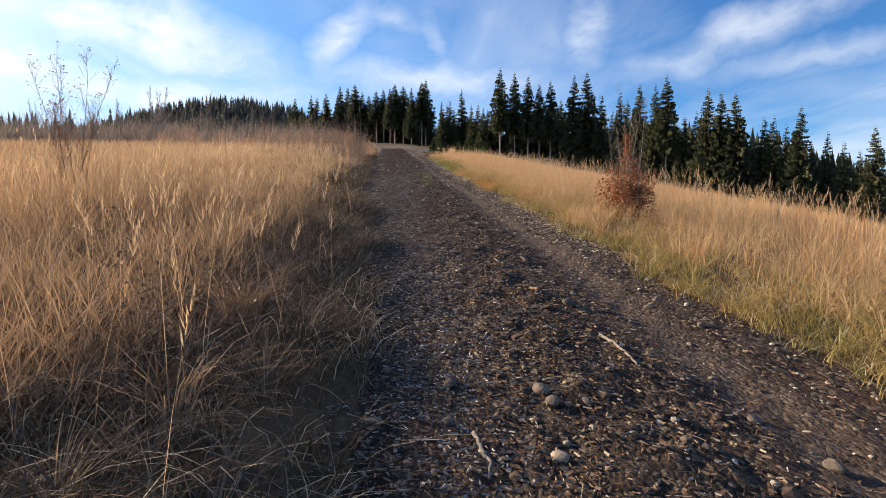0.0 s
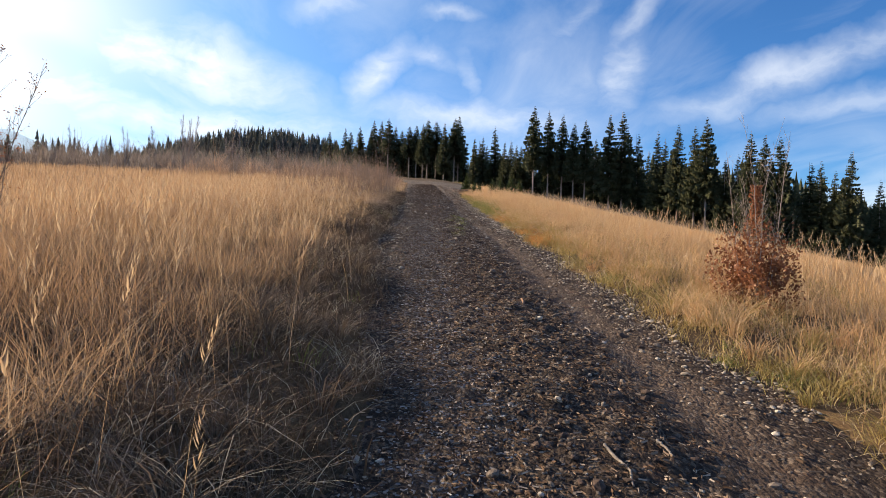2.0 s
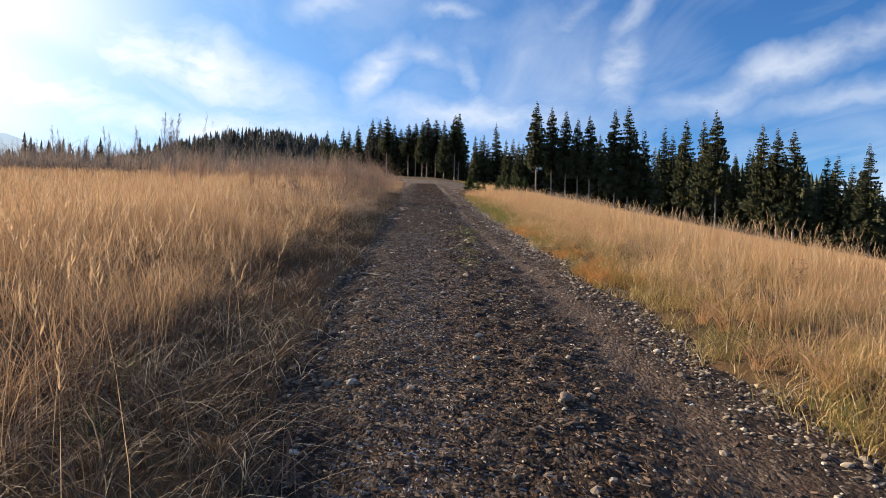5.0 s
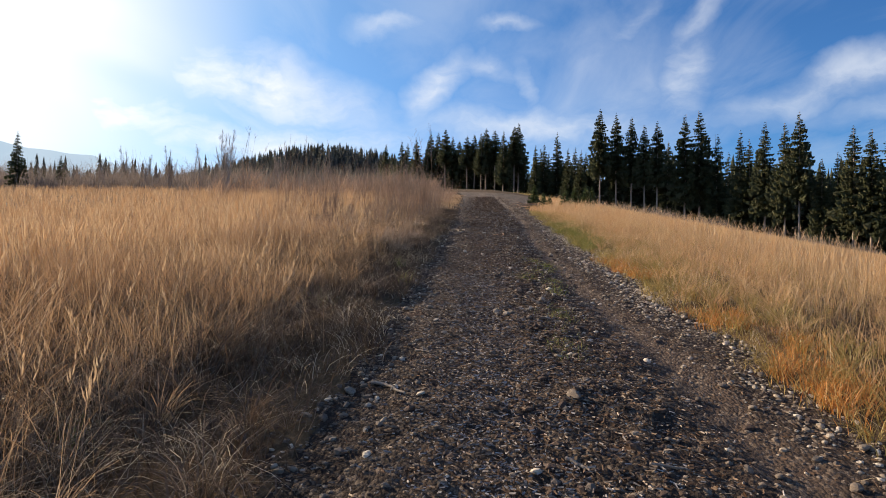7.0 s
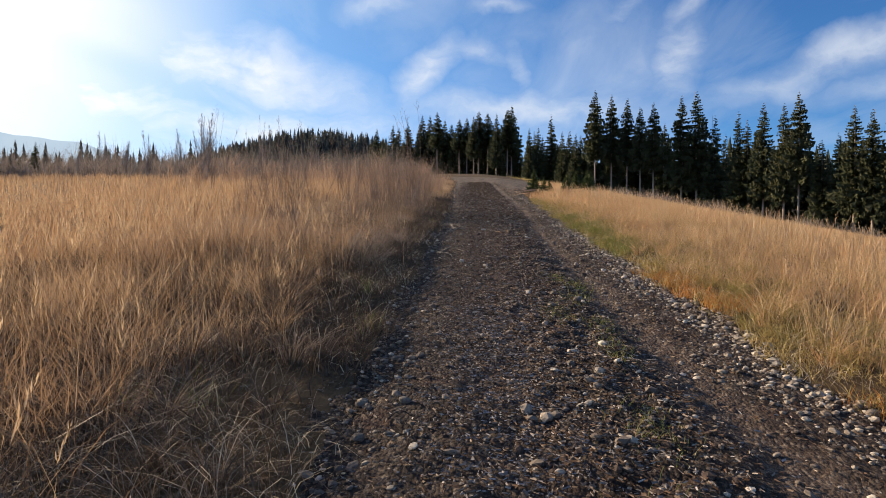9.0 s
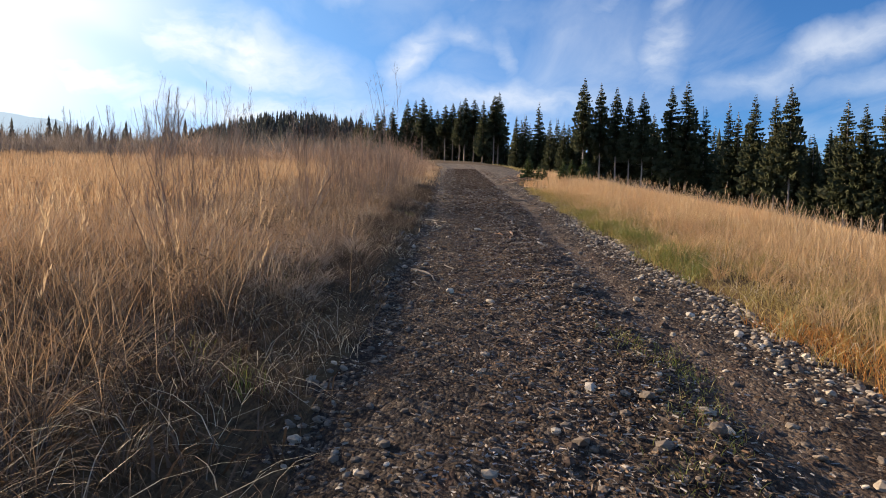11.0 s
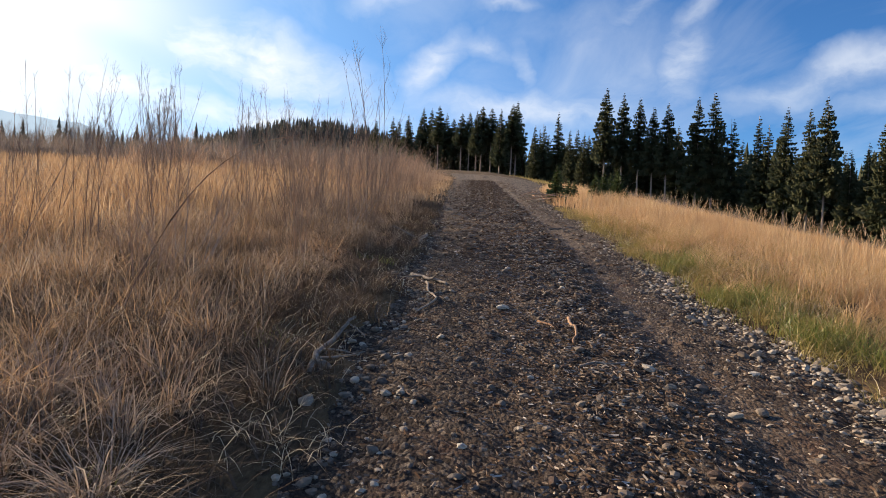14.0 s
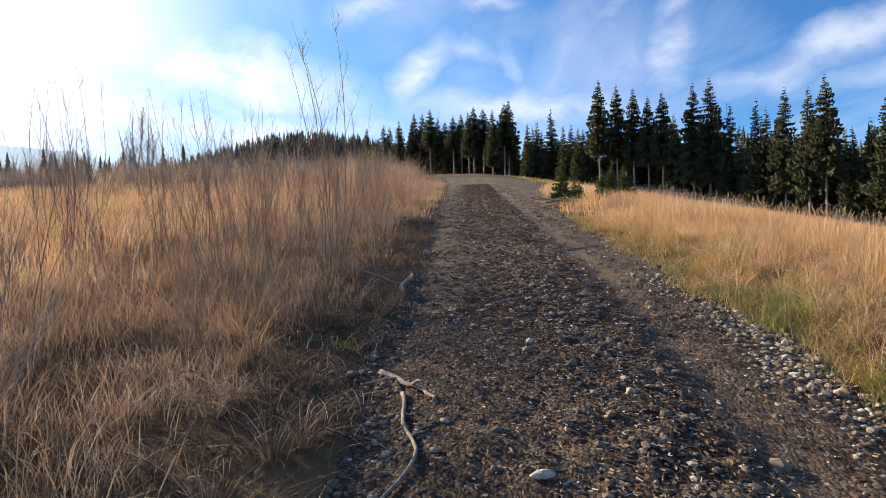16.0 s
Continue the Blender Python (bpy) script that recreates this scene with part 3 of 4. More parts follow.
def seed_heads(name, label, n, x0, x1, y0, y1, side, h):
    """Stalks that end in a feathery head."""
    x, y = strewn(n, x0, x1, y0, y1, side, 0.0, 2, 0.2)
    k = len(x)
    height, lean = rng.uniform(h[0], h[1], k), rng.uniform(0, 2 * np.pi, k)
    base = np.stack([x, y, ground_z(x, y) - 0.02], -1)
    bend = rng.uniform(0.05, 0.3, k)
    v, q, t = blades(base, height, np.full(k, 0.003), lean, bend, np.full(k, 0.05), 3)
    vs, qs, tl = [v], [q], [t]
    top = v.reshape(k, 7, 3)[:, 6]
    at = len(v)
    to = np.stack([np.cos(lean) * 0.35, np.sin(lean) * 0.35, np.ones(k)], -1)
    to /= np.linalg.norm(to, axis=1, keepdims=True)
    size = rng.uniform(0.13, 0.26, k)
    for j in range(13):
        u = j / 13
        a = rng.uniform(0, 2 * np.pi, k)
        out = np.stack([np.cos(a), np.sin(a), np.full(k, 1.9)], -1) * (size * rng.uniform(0.07, 0.115, k) * (1.15 - 0.8 * u))[:, None]
        c = top + to * (size * u - 0.02)[:, None]
        s = np.stack([-np.sin(a), np.cos(a), np.zeros(k)], -1) * 0.0036
        vs.append(np.stack([c, c + out * 0.5 - s, c + out * 1.25 + to * 0.012, c + out * 0.5 + s], 1).reshape(-1, 3))
        qs.append(at + (np.arange(k) * 4)[:, None] + np.array([[0, 1, 2, 3]]))
        at += 4 * k
    return thing(name, np_mesh(name, np.concatenate(vs), np.concatenate(qs), np.concatenate(tl)), HEADS, label, "grass", "stuff")


seed_heads("reed_grass_stalks", "pale feathery seed heads standing above the meadow grass", 2000, 0.6, 8, 1, 25, -1, (0.6, 1.05))
seed_heads("reed_grass_stalks", "few pale seed heads among bare shrubs", 300, 2.0, 9, 25, 42, -1, (0.66, 1.0))
seed_heads("reed_grass_stalks", "pale feathery seed heads standing above the straw", 1300, 1.2, 10, 1, 48, 1, (0.62, 1.0))


def crown_tufts(spots):
    """Short moss-green tufts that grow on the crown of the track."""
    k = 130
    x = np.concatenate([rng.normal(a, 0.10, k) for a, b in spots])
    y = np.concatenate([rng.normal(b, 0.22, k) for a, b in spots])
    n = len(x)
    base = np.stack([x, y, track_z(x, y) + 0.01], -1)
    v, q, t = blades(base, rng.uniform(0.03, 0.11, n), rng.uniform(0.003, 0.006, n), rng.uniform(0, 6.28, n), rng.uniform(0.3, 1.0, n), rng.uniform(0.1, 0.6, n), 3)
    thing("track_grass", np_mesh("track_grass", v, q, t), GREEN, "small yellow-green grass tufts on the crown of the track", "grass", "stuff")


crown_tufts([(1.04, 17.6), (1.15, 18.9), (1.0, 21.6), (1.3, 20.4), (1.35, 21.2), (1.3, 22.3), (1.42, 22.9), (1.25, 23.6), (1.5, 23.3)])


# ---- conifers ----
def part_of(name, mesh, mat, parent, label=""):
    return part_mesh(name, mesh, mat, parent, label)


def spruce(seed, bare, spread, levels, mat=NEEDLE, label="tall dark green spruce with a straight bare lower trunk", height=30.0, name="spruce_tree", group="spruces of the forest edge"):
    """A spruce: a tapered trunk with dead stubs, and whorls of hanging sprays. bare: the share of the trunk with no green."""
    rs = np.random.default_rng(seed)
    root = tagged(new(name), label, "tree", group)
    t = Tubes(7)
    t.add(wander(rs, (0, 0, -0.6), (0, 0, 1), height + 0.3, 8, 0.006), height * 0.0105, height * 0.001)
    for _ in range(int(60 * bare) + 6):
        z, a = rs.uniform(0.06, bare + 0.12) * height, rs.uniform(0, 2 * np.pi)
        t.add(wander(rs, (0, 0, z), (np.cos(a), np.sin(a), -0.15), rs.uniform(0.035, 0.085) * height, 3, 0.12, -0.06), height * 0.0013, height * 0.0004, 3)
    part_of("trunk", t.mesh("trunk"), TRUNK, root, "grey-brown bark")
    vs, ts, n = [], [], 0
    for i in range(levels):
        s = i / (levels - 1)
        z = height * (bare + (0.985 - bare) * s)
        for b in range(rs.integers(8, 11) if s < 0.8 else 8):
            a = rs.uniform(0, 2 * np.pi)
            full = min(1.0, 0.5 + s * 3.0) if bare > 0.15 else 1.0
            reach = height * spread * ((1 - s) ** 0.88 + 0.028) * rs.uniform(0.74, 1.1) * full
            out, side = np.array([np.cos(a), np.sin(a), 0]), np.array([-np.sin(a), np.cos(a), 0])
            fall, zz = rs.uniform(0.30, 0.62) * (1 - 0.8 * s), z + rs.uniform(-0.9, 0.9) * height * (1 - bare) / levels * (s < 0.96)
            pts = [np.array([0, 0, zz]) + out * reach * u + np.array([0, 0, -reach * fall * u ** 1.3 + 0.18 * reach * u * u]) for u in (0.03, 0.36, 0.7, 1.0)]
            wide = reach * rs.uniform(0.13, 0.21) + 0.0075 * height * (1 - 0.55 * s)
            for k in range(3):
                p, e = pts[k], pts[k + 1]
                hang = np.array([0, 0, -wide * rs.uniform(0.5, 1.3)])
                tip = p * 0.3 + e * 0.7
                w2 = wide * (1.15 - 0.26 * k)
                vs += [p, e, tip + side * w2 + hang * 0.5, tip - side * w2 + hang * 0.5, tip + hang + out * 0.2 * wide, p * 0.6 + e * 0.4 + side * w2 * 0.5 + hang * 1.3, p * 0.5 + e * 0.5 - side * w2 * 0.5 + hang * 1.3]
                ts += [[n, n + 1, n + 2], [n, n + 3, n + 1], [n, n + 4, n + 1], [n, n + 5, n + 1], [n, n + 1, n + 6]]
                n += 7
    part_of("crown", np_mesh("crown", np.array(vs), None, np.array(ts)), mat, root)
    return root


def at(x, y, s=1.0, turn=0.0, sink=0.0, sy=None):
    return Matrix.Translation((x, y, float(ground_z(x, y)) - sink)) @ Matrix.Rotation(turn, 4, "Z") @ Matrix.Diagonal((s if sy is None else sy, s if sy is None else sy, s, 1))


KINDS = [
    spruce(11, 0.34, 0.196, 34),
    spruce(12, 0.20, 0.190, 36, label="dark green spruce with a thin grey lower trunk"),
    spruce(13, 0.04, 0.192, 38, label="dense dark spruce with boughs down to the ground"),
    spruce(14, 0.48, 0.165, 28, label="slender spruce with a long bare pale trunk"),
    spruce(15, 0.08, 0.165, 36, label="narrow dark spruce with hanging boughs"),
]
used = set()


def plant(kind, x, y, top, turn):
    """Stands a tree of that kind on the slope, as tall as reaches the height top."""
    h = top - float(ground_z(x, y))
    m = at(x, y, h / 30.0, turn, 0.0, h / 30.0 * (0.9 + 0.25 * ((turn * 7) % 1)))
    if kind in used:
        return copy_thing(KINDS[kind], m)
    used.add(kind)
    KINDS[kind].matrix_basis = m
    return KINDS[kind]


# the forest edge to the east: x, y, height of the tip
EAST = [(34.2, 184, 47.5), (38.8, 184, 47.3), (42.8, 183, 46.0), (45.7, 180, 42.8), (48.6, 178, 43.5), (54.7, 174, 43.3), (57.9, 172, 44.5), (61.7, 170, 36.5), (65.0, 164, 36.2), (66.2, 162, 37.3), (67.6, 157, 37.2), (69.8, 152, 35.8), (71.4, 149, 38.2), (74.6, 146, 29.7), (76.9, 144, 30.3), (77.6, 140, 32.4), (79.3, 137, 30.9), (81.1, 134, 30.0), (86.4, 131, 27.6), (87.0, 128.5, 26.7), (88.4, 126.0, 24.9), (89.9, 123.5, 25.2), (94.4, 121.0, 21.6), (95.8, 118, 19.7), (97.6, 116, 17.3), (98.4, 113, 19.2), (104, 108, 18), (109, 104, 19)]
E_KIND = (0, 0, 0, 0, 0, 1, 1, 2, 4, 4, 1, 1, 0, 2, 4, 1, 1, 1, 2, 4, 2, 1, 4, 2, 2, 1, 2, 4)
for i, (x, y, top) in enumerate(EAST):
    plant(E_KIND[i], x, y, top + (0.7 if i < 7 else 1.3), i * 2.3)
# the forest edge ahead, beyond the end of the track
NORTH = [(-41.4, 266.4, 54.5), (-34.2, 264.2, 55.2), (-32.0, 266.1, 54.5), (-26.9, 255.6, 54.4), (-20.8, 253.9, 57.6), (-17.8, 255.0, 57.1), (-14.2, 245.2, 55.6), (-11.3, 246.4, 53.4), (-8.8, 247.8, 54.0), (-5.4, 237.7, 53.9), (-2.6, 238.8, 54.7), (0.0, 229.2, 51.4), (1.8, 231.3, 55.5), (5.1, 231.8, 54.9), (7.9, 221.5, 49.9), (11.7, 221.2, 54.1), (13.3, 223.6, 53.8), (18.2, 210.0, 45.7), (21.1, 210.6, 46.5), (25.2, 209.6, 50.1), (27.2, 198.4, 42.3), (29.6, 199.5, 43.1), (29.9, 190.2, 39.2)]
N_KIND = (0, 1, 1, 1, 0, 1, 3, 1, 3, 3, 3, 0, 3, 3, 1, 3, 0, 2, 2, 4, 2, 2, 4)
for i, (x, y, top) in enumerate(NORTH):
    plant(N_KIND[i], x, y, top + 0.6, 1 + i * 1.9)
# the ranks behind them
rs = np.random.default_rng(5)
for i in range(46):
    f = (i + rs.random()) / 46
    x0, y0, top = EAST[min(len(EAST) - 1, int(f * len(EAST)))]
    back = rs.uniform(5, 22)
    plant((2, 1, 4, 2)[i % 4], x0 + back * 0.75 + rs.uniform(-3, 3), y0 + back * 0.7 + rs.uniform(-2, 2), top - rs.uniform(3, 8) + back * 0.02, i * 1.3)
for i in range(46):
    f = (i + rs.random()) / 46
    x0, y0, top = NORTH[min(22, int(f * 23))]
    back = rs.uniform(6, 26)
    plant((1, 3, 2, 4)[i % 4], x0 + rs.uniform(-3, 3) - (2 if f < 0.3 else 0), y0 + back, top - rs.uniform(1, 8) + back * 0.08, i * 1.7)
for i, (x, y, top) in enumerate(((33.5, 196, 38.0), (37.0, 199, 39.5), (31.5, 203, 40.5), (40.5, 203, 40.0))):
    plant((2, 4)[i % 2], x, y, top, i * 1.1)
# lone conifers at the west of the meadow
for i, (x, y, top) in enumerate(((-76.8, 98, 27.0), (-72.5, 100, 24.2), (-74.3, 112, 22.4), (-81.3, 115, 20.6), (-81.8, 96, 23.2), (-86, 98, 24.0), (-82, 118, 20.6))):
    plant((2, 4, 2)[i % 3], x, y, top, i * 2.1)

YOUNG = spruce(21, 0.02, 0.34, 26, PINE, "young bushy green spruce growing at the track side", 2.0, "young_spruce", "young spruces beside the track")
YOUNG.matrix_basis = at(3.75, 51.6, 0.86, 0.4, 0.0, 0.95)
for x, y, s, r in ((4.5, 53.0, 0.7, 1.0), (6.5, 56.5, 1.0, 2.0), (9.0, 62.0, 1.35, 3.0), (7.8, 60.5, 1.1, 4.0), (5.2, 55.5, 0.6, 5.0), (13.5, 84.0, 1.6, 0.3)):
    copy_thing(YOUNG, at(x, y, s, r))


def far_woods(name, label, n, place, h, mat, tiers=4):
    """A far wood in one mesh: ragged little conifers."""
    rs = np.random.default_rng(31)
    vs, ts, k = [], [], 0
    for _ in range(n):
        x, y = place(rs)
        z = float(ground_z(x, y))
        hh = rs.uniform(*h) if isinstance(h, tuple) else h(rs, x, y)
        m = 7
        for j in range(tiers):
            s0 = 0.08 + 0.88 * j / tiers
            a = np.arange(m) / m * 2 * np.pi + rs.uniform(0, 6.28, m)
            r = hh * 0.19 * (1.03 - s0) * rs.uniform(0.5, 1.25, m)
            top = np.stack([np.full(m, x), np.full(m, y), z + hh * np.minimum(1.0, s0 + rs.uniform(0.08, 0.24, m))], -1)
            rim = z + hh * (s0 - rs.uniform(0, 0.07, m))
            low = [np.stack([x + r * np.cos(a + b), y + r * np.sin(a + b), rim], -1) for b in (-0.55, 0.55)]
            vs.append(np.stack([top, low[0], low[1]], 1).reshape(-1, 3))
            ts.append(k + np.arange(3 * m).reshape(m, 3))
            k += 3 * m
    return thing(name, np_mesh(name, np.concatenate(vs), None, np.concatenate(ts)), mat, label, "forest", "stuff")


far_woods("far_woods", "conifer forest covering the far hill, haze mixed into its colour", 2800, lambda r: (r.normal(-118, 95), r.uniform(330, 520)), (8, 15), HAZED_WOODS, 6)
far_woods("far_woods", "conifer wood at the edge of the meadow, haze mixed into its colour", 420, lambda r: (r.uniform(-170, -42), r.uniform(170, 310)), (3, 10), HAZED_WOODS, 7)


def below_east(r, x, y):
    x0, y0, top = min(EAST, key=lambda e: abs((e[0] - x) * 0.6 - (e[1] - y) * 0.8))
    return max(5.0, top - r.uniform(7, 13) - float(ground_z(x, y)))


def behind_east(r):
    x0, y0, _ = EAST[r.integers(0, len(EAST))]
    u = r.uniform(14, 70)
    return x0 + u + r.uniform(-5, 5), y0 + u * 0.75 + r.uniform(-5, 5)


far_woods("forest_interior", "dark conifer forest behind the front trees", 500, behind_east, below_east, NEEDLE, 8)
far_woods("forest_interior", "dense dark young conifers under the forest edge", 260, lambda r: (r.uniform(26, 78), r.uniform(198, 250)), (7, 14), NEEDLE, 6)
far_woods("forest_interior", "dark conifer forest beyond the end of the track", 420, lambda r: (r.uniform(-44, 62), r.uniform(252, 330)), (15, 22), NEEDLE, 6)


# ---- bare shrubs and saplings ----
def shrub(seed, stems, height, spread, twigs, mat, name, label, category, group="", thick=0.007, upright=0.9, sides=3, steps=6, leaf=None):
    """A leafless shrub: stems from one foot, each with its twigs."""
    rs = np.random.default_rng(seed)
    root = tagged(new(name), label, category, group)
    tips = []
    for _ in range(stems):
        stem_t, twig_t = Tubes(5), Tubes(sides)
        a, lean = rs.uniform(0, 2 * np.pi), rs.uniform(0.05, 0.55) * spread
        h = height * rs.uniform(0.55, 1.0)
        foot = np.array([np.cos(a), np.sin(a), 0]) * rs.uniform(0, 0.12) * spread * height
        path = wander(rs, foot - np.array([0, 0, 0.1]), (np.cos(a) * lean, np.sin(a) * lean, 1), h, steps, 0.07, 0.03)
        stem_t.add(path, thick * height * 0.55, thick * height * 0.12)
        for _ in range(twigs):
            u = rs.uniform(0.25, 0.97) * steps
            i = min(steps - 1, int(u))
            p = path[i] + (path[i + 1] - path[i]) * (u - i)
            b = rs.uniform(0, 2 * np.pi)
            ln = h * rs.uniform(0.10, 0.34) * (1.15 - u / steps)
            tw = wander(rs, p, (np.cos(b) * 0.6, np.sin(b) * 0.6, upright), ln + 0.05, 3, 0.12, 0.06)
            twig_t.add(tw, thick * height * 0.16, thick * height * 0.05)
            for _ in range(2):
                c = rs.uniform(0, 2 * np.pi)
                twig_t.add(wander(rs, tw[rs.integers(1, 3)], (np.cos(c) * 0.7, np.sin(c) * 0.7, upright), ln * 0.5 + 0.03, 2, 0.1), thick * height * 0.09, thick * height * 0.035)
            if leaf:
                tips.append(tw[-1])
        one = part_of("stem", stem_t.mesh("stem"), mat, root)
        tagged(part_of("twig_spray", twig_t.mesh("twig_spray"), mat, one, "fine leafless twigs"), kind="stuff")
    if leaf:
        c = np.repeat(np.array(tips), 3, 0) + rs.normal(0, 0.02, (3 * len(tips), 3))
        k = len(c)
        v, q, t = blades(c, rs.uniform(0.035, 0.065, k), rs.uniform(0.016, 0.028, k), rs.uniform(0, 6.28, k), np.full(k, 0.5), np.full(k, 0.9), 2)
        tagged(part_of("dry_leaf_remnant", np_mesh("dry_leaf_remnant", v, q, t), leaf, root, "a few small dry brown leaves"), kind="stuff")
    return root


THICKET = [shrub(40 + i, 8, 1.9, 0.95, 11, m, "bare_shrub", "leafless reddish-brown willow shrub in dry grass", "shrub", "bare shrubs beside the track", 0.0058, 0.7)
           for i, m in enumerate((TWIG, REDTWIG, REDTWIG, GREYTWIG))]
rs = np.random.default_rng(9)
spots = [(-2.7, 24.9, 0.95), (-3.4, 26.2, 1.1), (-2.7, 29.3, 0.68), (-2.9, 30.4, 0.9), (-4.2, 28.4, 1.2), (-2.0, 31.6, 0.9), (-3.2, 32.4, 1.1), (-2.1, 34.2, 0.95), (-4.6, 33.2, 1.2), (-2.6, 36.4, 1.15), (-3.6, 37.6, 1.2), (-5.6, 36.2, 1.3), (-5.0, 30.6, 1.05), (-6.4, 32.2, 1.2)]
spots += [(-2.4, 34.6, 1.5), (-2.8, 35.3, 1.62), (-2.2, 36.6, 1.6), (-3.3, 36.0, 1.6), (-2.6, 33.4, 1.46), (-4.0, 35.4, 1.5)]
for i in range(16):
    spots.append((-1.9 - 4.5 * rs.random(), rs.uniform(25.5, 37), rs.uniform(0.5, 0.85)))
spots += [(-2.0, 35.4, 1.5), (-3.0, 34.4, 1.55), (-3.7, 36.6, 1.6), (-1.9, 37.4, 1.5)]
for i in range(14):
    y = rs.uniform(38, 50)
    spots.append((float(left_edge(y)) - 0.7 - 2.4 * rs.random(), y, rs.uniform(0.7, 1.1)))
for i in range(30):
    y = rs.uniform(37, 60)
    spots.append((float(left_edge(y)) - 1.0 - abs(rs.normal(0, 2.2)), y, rs.uniform(0.95, 1.5)))
for i, (x, y, s) in enumerate(spots):
    m, kind = at(x, y, s, i * 1.7, 0.0, s * 0.72 if s > 1.45 else s), i % 4
    if i < 4:
        THICKET[kind].matrix_basis = m
    else:
        copy_thing(THICKET[0 if s > 1.45 else kind if y < 36 else (1, 2, 1, 0)[kind]], m)

SAPLING = shrub(60, 6, 3.9, 0.45, 14, TWIG, "bare_sapling", "tall thin leafless birch sapling in a shrub thicket", "sapling", "bare saplings", 0.0040, 1.3)
SAPLING.matrix_basis = at(-2.05, 35.9, 1.12, 0.3)
for x, y, s, r in ((-6.5, 36.5, 0.85, 1.0), (-8.6, 40.0, 1.0, 2.0), (-13.0, 44.5, 1.25, 3.0), (-5.2, 41.5, 0.8, 4.2), (-10.5, 37.2, 0.7, 5.0), (-3.4, 43.0, 0.85, 0.9), (-3.0, 34.6, 0.62, 1.5), (-4.3, 35.4, 0.7, 2.4), (-3.1, 38.2, 0.75, 3.3), (-5.2, 38.6, 0.8, 0.2), (-7.4, 37.6, 0.78, 5.5), (-4.8, 31.6, 0.6, 4.0), (-6.8, 33.5, 0.72, 2.2), (-4.0, 28.6, 0.58, 3.7)):
    copy_thing(SAPLING, at(x, y, s, r))

YOUNG_TREE = shrub(63, 9, 3.1, 0.55, 28, TWIG, "young_birch", "leafless young birch with a few dry catkins in tall grass", "tree", "", 0.0054, 1.1, leaf=BEECH)
YOUNG_TREE.matrix_basis = at(-5.75, 11.4, 1.0, 0.0)
BARE_TREE = shrub(66, 4, 9.0, 0.30, 34, GREYTWIG, "bare_tree", "tall leafless deciduous tree at the edge of the meadow", "tree", "bare trees at the meadow edge", 0.012, 0.9, 3, 7)
BARE_TREE.matrix_basis = at(-32.3, 85, 1.2, 0.0)
for x, y, s, r in ((-45.4, 95, 0.82, 1.0), (-45.0, 103, 0.9, 2.0), (-30.1, 100, 0.95, 3.0), (-27.3, 75, 0.9, 4.0), (-50.8, 100, 0.7, 5.0), (-67.9, 120, 1.0, 0.6), (-38.5, 120, 0.9, 1.6), (-22, 96, 0.75, 2.6), (-56, 108, 0.7, 3.6), (-61, 104, 0.6, 4.6)):
    copy_thing(BARE_TREE, at(x, y, s, r))


def brush(name, label, n, place, h, mat, stems=7, wide=0.11, lean=0.5):
    """A far belt of leafless brush in one mesh: upright forked wisps."""
    rs = np.random.default_rng(71)
    px, py = place(rs, n)
    k = n * stems * 4
    apart = max(wide * 8, 0.3)
    px, py = np.repeat(px, stems * 4) + rs.normal(0, apart, k), np.repeat(py, stems * 4) + rs.normal(0, apart, k)
    tall = rs.uniform(*h, k) * np.repeat(np.clip(rs.normal(0.6, 0.28, n), 0.25, 1.3), stems * 4)
    fork = np.arange(k) % 2 == 1
    z = ground_z(px, py) + np.where(fork, tall * rs.uniform(0.15, 0.6, k), 0.0)
    v, q, t = blades(np.stack([px, py, z], -1), np.where(fork, tall * 0.38, tall), np.full(k, wide), rs.uniform(0, 6.28, k), np.where(fork, 0.6 + rs.uniform(0.0, 1.1, k), rs.uniform(0.0, lean, k)), np.zeros(k), 2)
    return thing(name, np_mesh(name, v, q, t), mat, label, "shrubs", "stuff")


brush("brushwood", "tall grey leafless trees and scrub beyond the meadow", 520, lambda r, n: (r.uniform(-150, -20, n), r.uniform(130, 190, n)), (2.6, 8.0), BRUSH, 9, 0.08, 0.5)
brush("brushwood", "brown leafless brushwood along the far meadow edge", 900, lambda r, n: (r.uniform(-110, -8, n), r.uniform(92, 135, n)), (1.9, 4.9), BRUSH, 7, 0.07, 0.7)
brush("brushwood", "reddish leafless brushwood where the track meets the forest", 150, lambda r, n: (r.uniform(-26, -5, n), r.uniform(62, 95, n)), (1.6, 3.4), SCRUB, 10, 0.035, 0.8)
brush("brushwood", "reddish leafless birch scrub beside the track", 105, lambda r, n: (-2.2 - np.abs(r.normal(0, 2.6, n)), r.uniform(41, 74, n)), (0.7, 2.1), SCRUB, 10, 0.009, 1.0)
brush("brushwood", "dead brown brush below the forest edge trees", 150, lambda r, n: (r.uniform(30, 95, n), 205 - 0.95 * r.uniform(30, 95, n) + r.uniform(-10, 10, n)), (1.5, 3.5), BRUSH)


